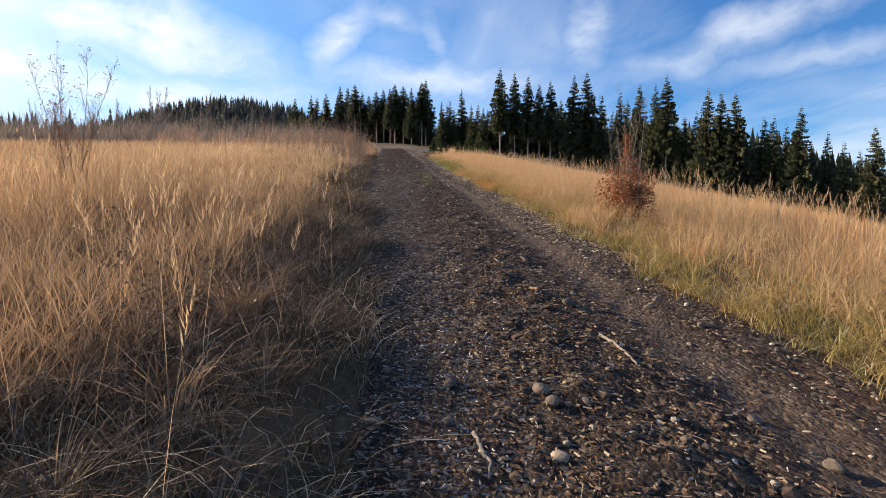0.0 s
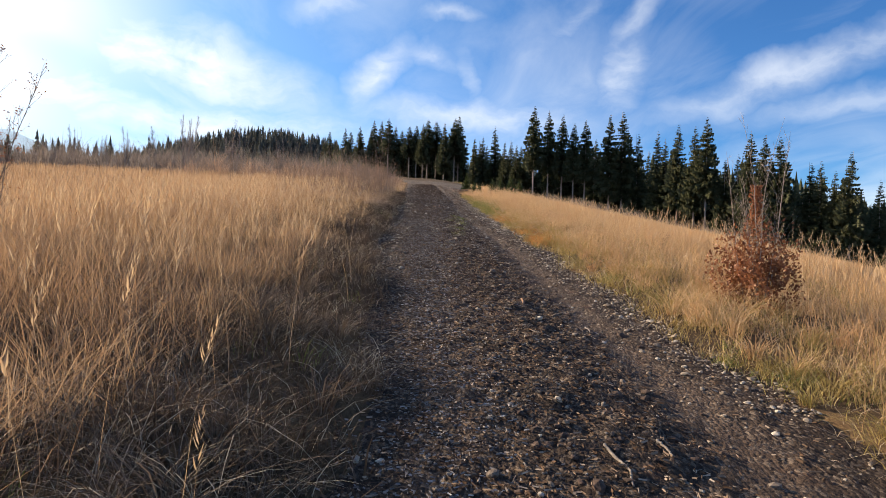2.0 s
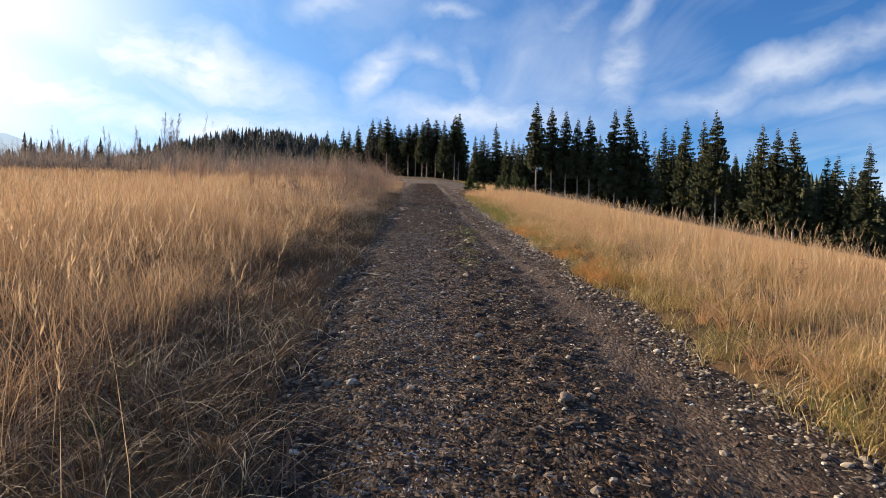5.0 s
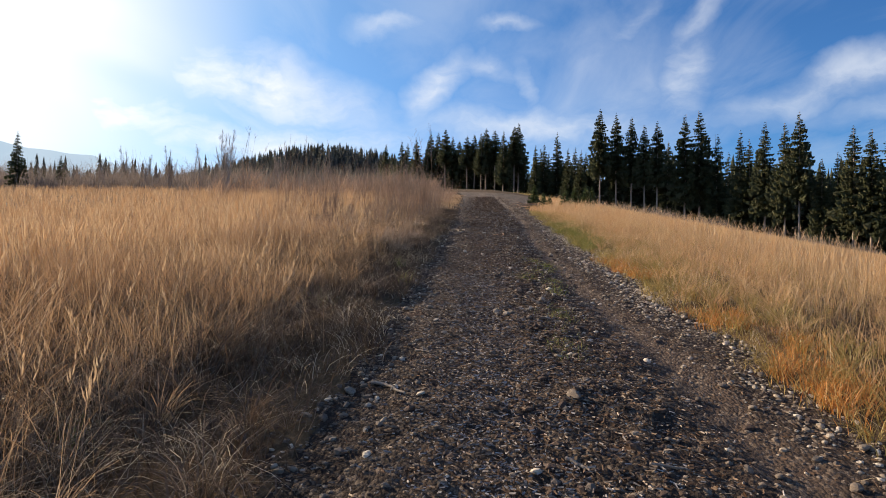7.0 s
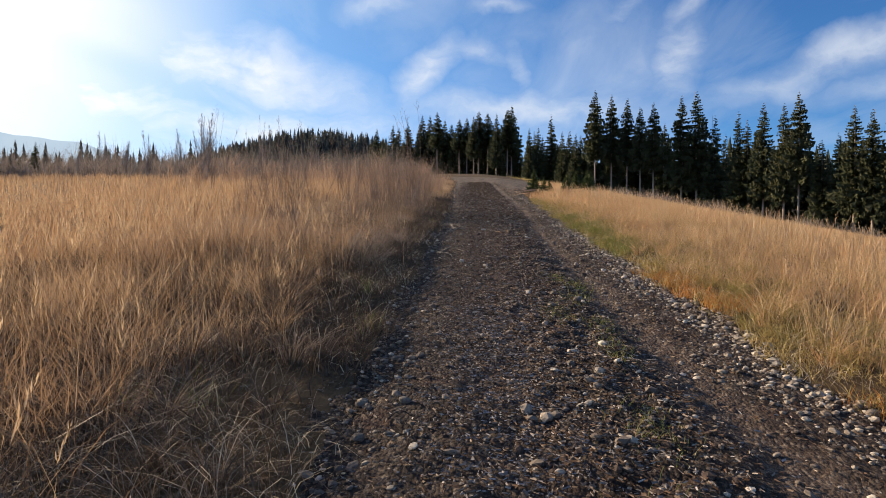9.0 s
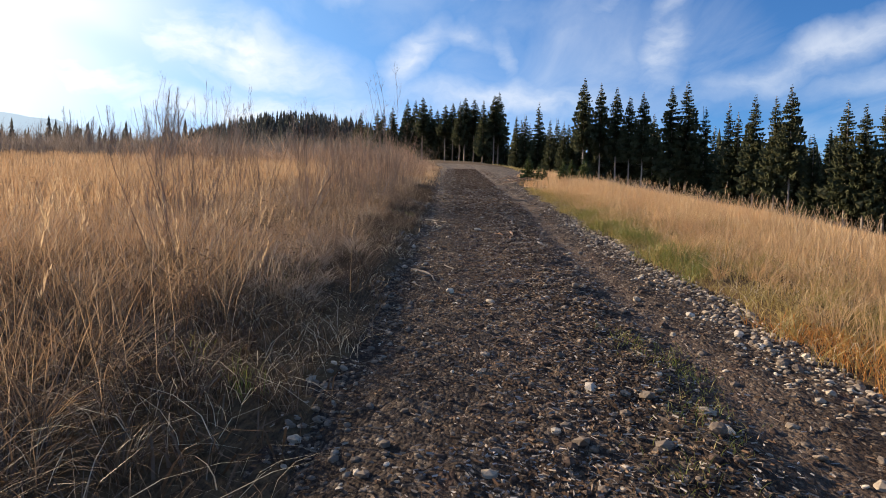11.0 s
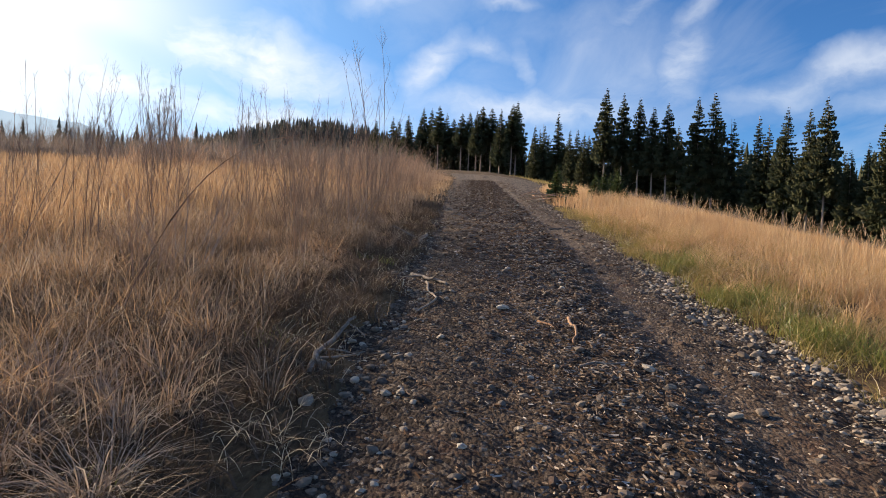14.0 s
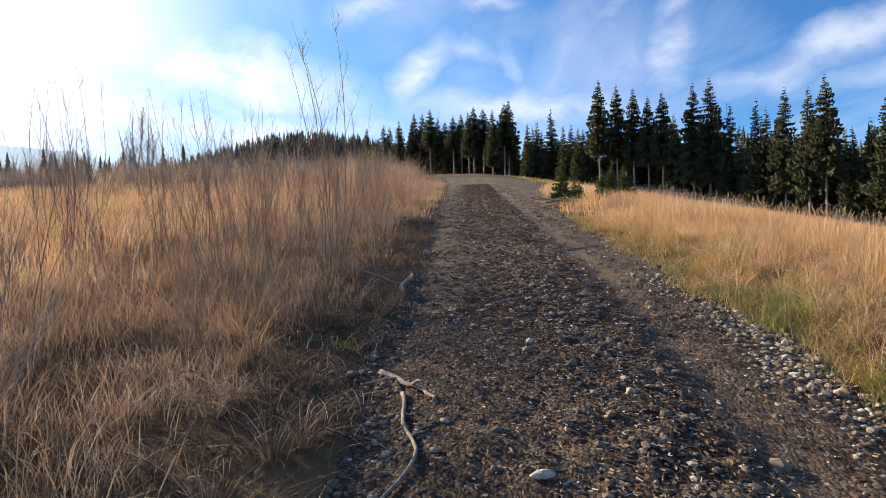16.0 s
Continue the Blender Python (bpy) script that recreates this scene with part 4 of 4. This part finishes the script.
# ---- the beech bush on the right ----
def beech_bush():
    root = shrub(80, 9, 2.8, 0.55, 16, GREYTWIG, "beech_bush", "beech bush with dry copper-brown leaves and bare upper stems", "bush", "", 0.006, 0.9)
    rs = np.random.default_rng(81)
    k = 4600
    a, u, low = rs.uniform(0, 6.28, k), rs.random(k) ** 0.45, rs.random(k) < 0.89
    r = np.where(low, 0.70 * u, 0.26 * u)
    z = np.where(low, 0.46 + rs.normal(0, 0.24, k), rs.uniform(0.9, 1.55, k)).clip(0.05)
    r = r * np.sqrt(np.clip(1.15 - ((z - 0.5) / 0.75) ** 2, 0.15, 1))
    lump = 0.8 + 0.3 * np.sin(a * 5 + z * 7)
    c = np.stack([r * lump * np.cos(a), r * lump * np.sin(a), z], -1)
    v, q, t = blades(c, rs.uniform(0.04, 0.075, k), rs.uniform(0.03, 0.05, k), rs.uniform(0, 6.28, k), rs.uniform(0.3, 1.2, k), rs.uniform(0.2, 0.9, k), 2)
    part_of("foliage", np_mesh("foliage", v, q, t), BEECH, root, "dry curled copper-brown leaves")
    return root


beech_bush().matrix_basis = at(4.3, 10.5, 1.0, 0.6, 0.0, 0.74)
shrub(84, 7, 1.0, 1.1, 8, TWIG, "dead_shrub", "low dead brown shrub leaning in straw grass", "shrub", "", 0.006, 0.5).matrix_basis = at(6.6, 9.2, 1.0)


WEED = shrub(90, 4, 0.75, 0.6, 7, TWIG, "dry_weed", "dry dark brown weed stalk standing in matted grass", "weed", "dry weeds beside the track", 0.007, 0.8, leaf=BROWN)
WEED.matrix_basis = at(-1.25, 3.1, 1.0)
for x, y, s, r in ((-0.95, 3.5, 0.8, 1.0), (-2.1, 4.6, 1.1, 2.0), (-1.7, 7.2, 0.9, 3.0), (-2.0, 23.4, 1.0, 4.0), (-1.6, 24.6, 0.8, 5.0), (-2.4, 26.6, 1.1, 0.5), (-1.5, 30.4, 0.9, 1.5), (4.6, 24.0, 0.8, 2.5), (5.6, 16.5, 0.9, 3.5)):
    copy_thing(WEED, at(x, y, s, r))


# ---- the far mountain ----
azs = np.radians(np.linspace(-95, -18, 90))
crest = np.interp(np.degrees(azs), [-95, -70, -52, -44, -38, -34.5, -32, -30.5, -26, -18], [4.0, 7.4, 9.3, 9.0, 8.6, 8.3, 7.6, 7.0, 5.0, 2.5]) + 0.10 * np.sin(azs * 40) + 0.06 * np.sin(azs * 113)
rings = []
for k, s in enumerate((0.0, 0.25, 0.5, 0.75, 0.92, 1.0)):
    d = 2200 + 500 * s
    rings.append(np.stack([d * np.sin(azs), d * np.cos(azs), -60 + (d * np.tan(np.radians(crest)) + 60) * s], -1))
v = np.concatenate(rings)
i = np.arange(89)[None] + np.arange(5)[:, None] * 90
thing("backdrop", np_mesh("backdrop", v, np.stack([i, i + 1, i + 91, i + 90], -1).reshape(-1, 4), smooth=True), MOUNTAIN, "distant wooded mountain, its daylight and pale blue haze given as glow", "mountain", "structure")


# ---- fallen wood ----
def stick(name, label, a, b, r, mat=STICK, bow=0.08, seed=0, forks=0, raise_end=0.0):
    """A branch that lies on the track from a to b; forks: short broken side twigs, each a part."""
    rs = np.random.default_rng(seed)
    a, b = np.array(a, float), np.array(b, float)
    side = np.array([-(b - a)[1], (b - a)[0]])
    n = 15
    t = Tubes(7)
    u = np.linspace(0, 1, n)
    xy = a + u[:, None] * (b - a) + (np.sin(u * np.pi) * bow + 0.35 * bow * np.sin(u * 9 + seed))[:, None] * side
    z = track_z(xy[:, 0], xy[:, 1])
    z = np.maximum(z, np.linspace(z[0], z[-1], n)) + 0.014 + r * 0.75 + raise_end * u * u
    path = np.column_stack([xy, z]) + rs.normal(0, r * 0.22, (n, 3)) * np.array([1, 1, 0.4])
    o = path[0].copy()
    t.add(path - o, r * 0.8, r * 0.42)
    ob = thing(name, t.mesh(name), mat, label, "stick", "", "fallen branches on the track")
    ob.location = o
    for f in range(forks):
        k = rs.integers(2, n - 2)
        g = Tubes(4)
        g.add(wander(rs, path[k] - o, (rs.uniform(-1, 1), rs.uniform(-1, 1), 0.12), r * rs.uniform(6, 12), 3, 0.15, -0.05), r * 0.4, r * 0.15)
        part_of("side_twig", g.mesh("side_twig"), mat, ob)
    return ob


GREY = "weathered grey branch lying on the gravel track"
STICKS = [
        ((1.41, 3.88), (1.40, 3.25), 0.014, 0.04, 1), ((0.36, 2.61), (0.38, 2.25), 0.014, 0.05, 0), ((1.12, 6.38), (1.14, 5.96), 0.012, 0.05, 0),
        ((1.43, 6.44), (1.46, 6.28), 0.012, 0.02, 0), ((1.79, 9.11), (1.77, 8.89), 0.010, 0.04, 0),
        ((-0.55, 16.56), (-0.27, 16.26), 0.018, 0.08, 1), ((-0.33, 17.43), (-0.19, 17.31), 0.011, 0.05, 0), ((0.72, 15.38), (0.83, 15.26), 0.014, 0.03, 0)]
STICKS += [
        ((1.14, 15.29), (1.36, 15.28), 0.010, 0.05, 0), ((-0.59, 26.36), (-0.26, 25.62), 0.020, 0.06, 2), ((-0.18, 26.52), (-0.09, 26.08), 0.010, 0.1, 0),
        ((-0.58, 25.56), (-0.38, 25.25), 0.012, 0.05, 0), ((0.81, 28.66), (1.16, 28.71), 0.015, 0.03, 0), ((-1.05, 29.41), (-0.80, 29.08), 0.012, 0.06, 0),
        ((-1.10, 30.77), (-0.49, 30.58), 0.007, 0.10, 1), ((-0.42, 30.6), (-0.1, 31.0), 0.006, 0.06, 0)]
for i, (a, b, r, bow, forks) in enumerate(STICKS):
    stick("fallen_branch", GREY, a, b, r, STICK, bow, i, forks)
stick("fallen_branch", "thick weathered grey branch half under dry grass", (-0.98, 28.15), (-0.96, 29.52), 0.030, STICK, 0.03, 31, 2)
stick("fallen_branch", "split pale branch with a broken end on the gravel", (-0.74, 31.81), (-0.26, 31.17), 0.029, STICK, 0.05, 32, 2)
stick("fallen_branch", "long crooked pale branch on dark gravel", (-0.55, 31.36), (-0.44, 29.95), 0.019, STICK, 0.09, 33, 3)
stick("fallen_branch", "reddish-brown peeled branch on the gravel track", (0.91, 29.85), (0.86, 29.15), 0.020, REDSTICK, 0.035, 34)
stick("fallen_branch", "short reddish-brown broken branch on the gravel", (0.64, 29.8), (0.76, 29.58), 0.016, REDSTICK, 0.03, 35)
stick("fallen_branch", "grey weathered log at the edge of dry grass", (-0.88, 34.5), (-0.84, 35.9), 0.055, STICK, 0.03, 36, 1)
stick("fallen_branch", "dark forked branch lying across the verge", (1.79, 38.59), (2.73, 38.96), 0.022, TWIG, 0.06, 37, 3)
stick("fallen_branch", "pale orange peeled stick on dark mulch", (1.32, 10.17), (1.27, 9.79), 0.019, REDSTICK, 0.03, 39)
stick("fallen_branch", "orange-brown splinter of wood on the gravel", (1.20, 5.05), (1.24, 4.9), 0.018, REDSTICK, 0.04, 38)


def arching_stem():
    """A long bare shoot that leans out of the shrubs."""
    t = Tubes(5)
    u = np.linspace(0, 1, 12)
    x, y = -2.45 + 1.2 * u, 28.45 + 0.3 * u
    z = float(ground_z(-2.45, 28.45)) + 1.36 * (1 - (1 - u) ** 2.6) + 0.08 * u ** 3
    path = np.column_stack([x, y, z])
    t.add(path - path[0], 0.0062, 0.002)
    ob = thing("bare_shoot", t.mesh("bare_shoot"), TWIG, "long bare shoot arching out of the shrubs", "branch")
    ob.location = path[0]


arching_stem()


def brush_pile(x, y, n, size, seed):
    rs = np.random.default_rng(seed)
    root = tagged(new("brush_pile"), "pile of dead brown branches beside the track", "brush pile")
    for _ in range(n):
        t = Tubes(4)
        a = rs.uniform(0, 6.28)
        c = rs.normal(0, size * 0.35, 2)
        t.add(wander(rs, (c[0], c[1], rs.uniform(0.0, size * 0.35)), (np.cos(a), np.sin(a), rs.uniform(-0.05, 0.25)), size * rs.uniform(0.5, 1.1), 4, 0.12, -0.05), 0.022, 0.007)
        part_of("branch", t.mesh("branch"), (TWIG, STICK, REDTWIG)[rs.integers(0, 3)], root)
    root.matrix_basis = at(x, y, 1.0, 0.0)


brush_pile(2.95, 50.4, 34, 1.0, 1)
brush_pile(3.3, 52.2, 24, 0.9, 2)


# ---- stones, gravel and chips on the track ----
def pebble(seed, subdiv=1):
    """A worn, uneven stone about 2 units across."""
    rs = np.random.default_rng(seed)
    bm = bmesh.new()
    bmesh.ops.create_icosphere(bm, subdivisions=subdiv, radius=1.0)
    sx, sy, sz = rs.uniform(0.8, 1.3), rs.uniform(0.65, 0.95), rs.uniform(0.45, 0.75)
    off = rs.uniform(0, 50, 3)
    cuts = [Vector(rs.normal(0, 1, 3)).normalized() for _ in range(5)]
    for vert in bm.verts:
        c = vert.co.copy()
        for d in cuts:
            over = c.dot(d) - 0.72
            if over > 0:
                c -= d * over * 0.85
        c *= 1 + 0.14 * noise.noise(Vector(off) + c * 1.3)
        vert.co = Vector((c.x * sx, c.y * sy, c.z * sz))
    v = np.array([tuple(x.co) for x in bm.verts])
    t = np.array([[x.index for x in f.verts] for f in bm.faces])
    bm.free()
    return v, t


STONES = [np_mesh("stone", *(lambda p: (p[0], None, p[1]))(pebble(100 + i, 2)), smooth=False) for i in range(7)]
for me in STONES:
    me.materials.append(STONE)

# the larger stones one by one: x, y, half width
ROCKS_A = [(0.86, 3.12, 0.042), (0.77, 2.96, 0.05), (0.79, 2.81, 0.054), (1.41, 4.6, 0.07), (0.97, 2.82, 0.033), (1.74, 2.66, 0.039), (0.31, 3.12, 0.05), (-0.09, 2.78, 0.043), (0.69, 2.35, 0.044), (0.26, 2.73, 0.037), (0.66, 2.65, 0.028), (0.84, 9.69, 0.05), (1.06, 9.59, 0.038), (1.56, 9.43, 0.038), (1.14, 9.04, 0.04), (1.69, 17.35, 0.037), (1.82, 16.51, 0.032), (2.12, 16.34, 0.036)]
ROCKS_B = [(-0.77, 24.86, 0.069), (-0.69, 24.58, 0.052), (0.29, 24.8, 0.045), (0.79, 25.81, 0.039), (0.98, 25.73, 0.035), (1.19, 25.32, 0.05), (0.97, 24.65, 0.053), (0.3, 24.54, 0.028), (1.21, 24.93, 0.029), (-0.94, 28.29, 0.068), (-0.88, 27.72, 0.066), (0.23, 27.95, 0.038), (0.06, 28.54, 0.032), (1.81, 28.1, 0.059), (1.62, 28.04, 0.047), (-1.03, 30.23, 0.042), (0.34, 30.23, 0.06), (1.18, 30.91, 0.05), (0.93, 30.49, 0.034)]
rs = np.random.default_rng(17)
for i, (x, y, s) in enumerate(ROCKS_A + ROCKS_B):
    ob = thing("rock", STONES[i % 7], None, "rounded tan-grey field stone lying on the track" if s < 0.06 else "large flat grey field stone bedded in gravel", "stone", "", "larger stones on the track")
    ob.matrix_world = Matrix.Translation((x, y, float(track_z(x, y)) + 0.012 + s * 0.28)) @ Euler((rs.uniform(-0.3, 0.3), rs.uniform(-0.3, 0.3), rs.uniform(0, 6.28))).to_matrix().to_4x4() @ Matrix.Scale(s * 0.95, 4)


def strew_stones(rs, n, y0, y1, y_pow=1.0):
    """Where stones lie: along the right edge, in the ditch on the left, on the crown between the ruts."""
    y = y0 + (y1 - y0) * rs.random(n) ** y_pow
    pick = rs.random(n)
    grav = np.clip((y - 7) / 12, 0.35, 1)
    x = np.where(pick < 0.42 * grav + 0.1, right_edge(y) - np.abs(rs.normal(0.05, 0.26, n)),
                 np.where(pick < 0.85, rs.normal(1.15, 0.42, n), left_edge(y) + np.abs(rs.normal(0.1, 0.35, n))))
    x = np.where(rs.random(n) < 0.2, rs.uniform(left_edge(y), right_edge(y)), x)
    return np.clip(x, left_edge(y) - 0.08, right_edge(y) + 0.15), y


xs, ys = strew_stones(rs, 290, 1.8, 33, 0.65)
for i, (x, y) in enumerate(zip(xs, ys)):
    s = float(np.clip(rs.lognormal(-3.6, 0.33), 0.016, 0.06))
    ob = new("stone", STONES[i % 7])
    ob.parent = road
    ob.matrix_basis = Matrix.Translation((x, y, float(track_z(x, y)) + 0.012 + s * 0.25)) @ Euler((rs.uniform(-0.4, 0.4), rs.uniform(-0.4, 0.4), rs.uniform(0, 6.28))).to_matrix().to_4x4() @ Matrix.Scale(s, 4)


def gravel(name, label, n, y0, y1, size, where=None, mat=STONE):
    rs = np.random.default_rng(n)
    kinds = [pebble(300 + k, 1) for k in range(6)]
    x, y = strew_stones(rs, n, y0, y1)
    even = rs.random(n) < 0.28
    x = np.where(even, rs.uniform(left_edge(y) - 0.05, right_edge(y) + 0.05), x)
    if where:
        x = where(rs, y)
    vs, ts, at_v = [], [], 0
    for k, (v, t) in enumerate(kinds):
        sel = np.arange(n) % 6 == k
        m = sel.sum()
        s = np.clip(rs.lognormal(math.log(size), 0.5, m), size * 0.35, size * 3.0)
        a = rs.uniform(0, 6.28, m)
        ca, sa = np.cos(a)[:, None], np.sin(a)[:, None]
        tilt = rs.uniform(-0.4, 0.4, (m, 1))
        vx, vy, vz = v[None, :, 0], v[None, :, 1], v[None, :, 2] + v[None, :, 0] * tilt
        p = np.stack([x[sel][:, None] + s[:, None] * (vx * ca - vy * sa), y[sel][:, None] + s[:, None] * (vx * sa + vy * ca), (track_z(x[sel], y[sel]) + 0.010 + s * 0.12)[:, None] + s[:, None] * vz], -1)
        vs.append(p.reshape(-1, 3))
        ts.append((at_v + (np.arange(m) * len(v))[:, None, None] + t[None]).reshape(-1, 3))
        at_v += m * len(v)
    ob = new(name, np_mesh(name, np.concatenate(vs), None, np.concatenate(ts), False))
    ob.data.materials.append(mat)
    return tagged(ob, label, "gravel", "", "stuff")


gravel("gravel", "loose grey and tan gravel strewn over the track", 6500, 1.2, 34, 0.0115)
gravel("gravel", "fine loose gravel farther along the track", 2200, 32, 62, 0.02)
gravel("gravel", "pale coarse gravel heaped along the edge of the track", 5000, 7, 36, 0.0125, lambda r, y: right_edge(y) + 0.14 - np.abs(r.normal(0.0, 0.34, len(y))), PALESTONE)
gravel("gravel", "dark coarse gravel in the shallow ditch by the grass", 2400, 12, 36, 0.0155, lambda r, y: left_edge(y) - 0.05 + np.abs(r.normal(0.0, 0.32, len(y))))
gravel("gravel", "pale broken stones along the verge of the track", 1900, 19, 34, 0.018, lambda r, y: right_edge(y) + 0.08 - np.abs(r.normal(0.0, 0.30, len(y))), PALESTONE)
gravel("gravel", "coarse grey-brown stones on the crown of the track", 1100, 18, 38, 0.020, lambda r, y: np.clip(r.normal(0.95, 0.40, len(y)), left_edge(y), right_edge(y)))
CLOD = barky("soil_clods", (0.020, 0.013, 0.010), (0.105, 0.064, 0.046), 40.0)
gravel("soil_clods", "crumbly dark brown clods of soil and bark on the track", 6500, 1.2, 36, 0.015, lambda r, y: np.clip(r.normal(0.95, 0.50, len(y)), left_edge(y), right_edge(y)), CLOD)
CHIP = leafy("wood_chips", [(0.028, 0.017, 0.012), (0.15, 0.10, 0.07), (0.045, 0.028, 0.019), (0.27, 0.20, 0.145), (0.09, 0.055, 0.037), (0.46, 0.38, 0.30)], 0.05, gloss=0.0)


def chips(name, label, n, x_of, y0, y1, length, width, mat=CHIP):
    """Bark chips, needles and broken straw: small tented slivers."""
    rs = np.random.default_rng(n + 1)
    y = rs.uniform(y0, y1, n)
    x = x_of(rs, y)
    a, ln, wd = rs.uniform(0, 6.28, n), rs.uniform(*length, n), rs.uniform(*width, n)
    d = np.stack([np.cos(a), np.sin(a), rs.uniform(-0.25, 0.3, n)], -1) * ln[:, None] / 2
    s = np.stack([-np.sin(a), np.cos(a), rs.uniform(-0.4, 0.4, n)], -1) * wd[:, None] / 2
    c = np.stack([x, y, track_z(x, y) + 0.02 + 0.006 * rs.random(n)], -1)
    up = np.array([0, 0, 1.0]) * (wd * 0.45)[:, None]
    v = np.stack([c - d - s, c + d - s * 0.7, c + d * 1.05 + up, c - d * 0.95 + up, c + d + s * 0.7, c - d + s], 1).reshape(-1, 3)
    o = (np.arange(n) * 6)[:, None]
    q = np.concatenate([o + np.array([[0, 1, 2, 3]]), o + np.array([[3, 2, 4, 5]])])
    return thing(name, np_mesh(name, v, q), mat, label, "wood chips", "stuff")


FROST = leafy("frosted_chips", [(0.10, 0.092, 0.088), (0.30, 0.28, 0.265), (0.18, 0.166, 0.155), (0.52, 0.485, 0.455)], 0.05, gloss=0.0)


def over_track(rs, y):
    x = np.clip(rs.normal(0.75, 0.85, len(y)), left_edge(y) - 0.1, right_edge(y) + 0.05)
    bare = (np.abs(x - rut_x(y)) < 0.2) & (rs.random(len(y)) < 0.8)
    return np.where(bare, rs.normal(0.95, 0.35, len(y)), x)


chips("wood_chips", "dark bark chips and straw litter on the track", 42000, over_track, 1.0, 34, (0.012, 0.045), (0.005, 0.017))
chips("wood_chips", "pale broken straw and twigs on the track", 15000, over_track, 1.0, 36, (0.025, 0.09), (0.002, 0.005))
chips("wood_chips", "bark chips and litter farther along the track", 14000, over_track, 33, 80, (0.04, 0.11), (0.014, 0.035))
chips("frosted_litter", "frost-grey straw and bark bits in the shaded rut", 12000, lambda r, y: np.clip(r.normal(0.25, 0.27, len(y)), left_edge(y) - 0.05, 1.2), 1.0, 22, (0.010, 0.032), (0.005, 0.015), FROST)
chips("frosted_litter", "frost-grey straw and bark bits on the crown of the track", 11000, lambda r, y: np.clip(r.normal(0.85, 0.45, len(y)), left_edge(y), right_edge(y)), 14, 44, (0.010, 0.045), (0.004, 0.015), FROST)
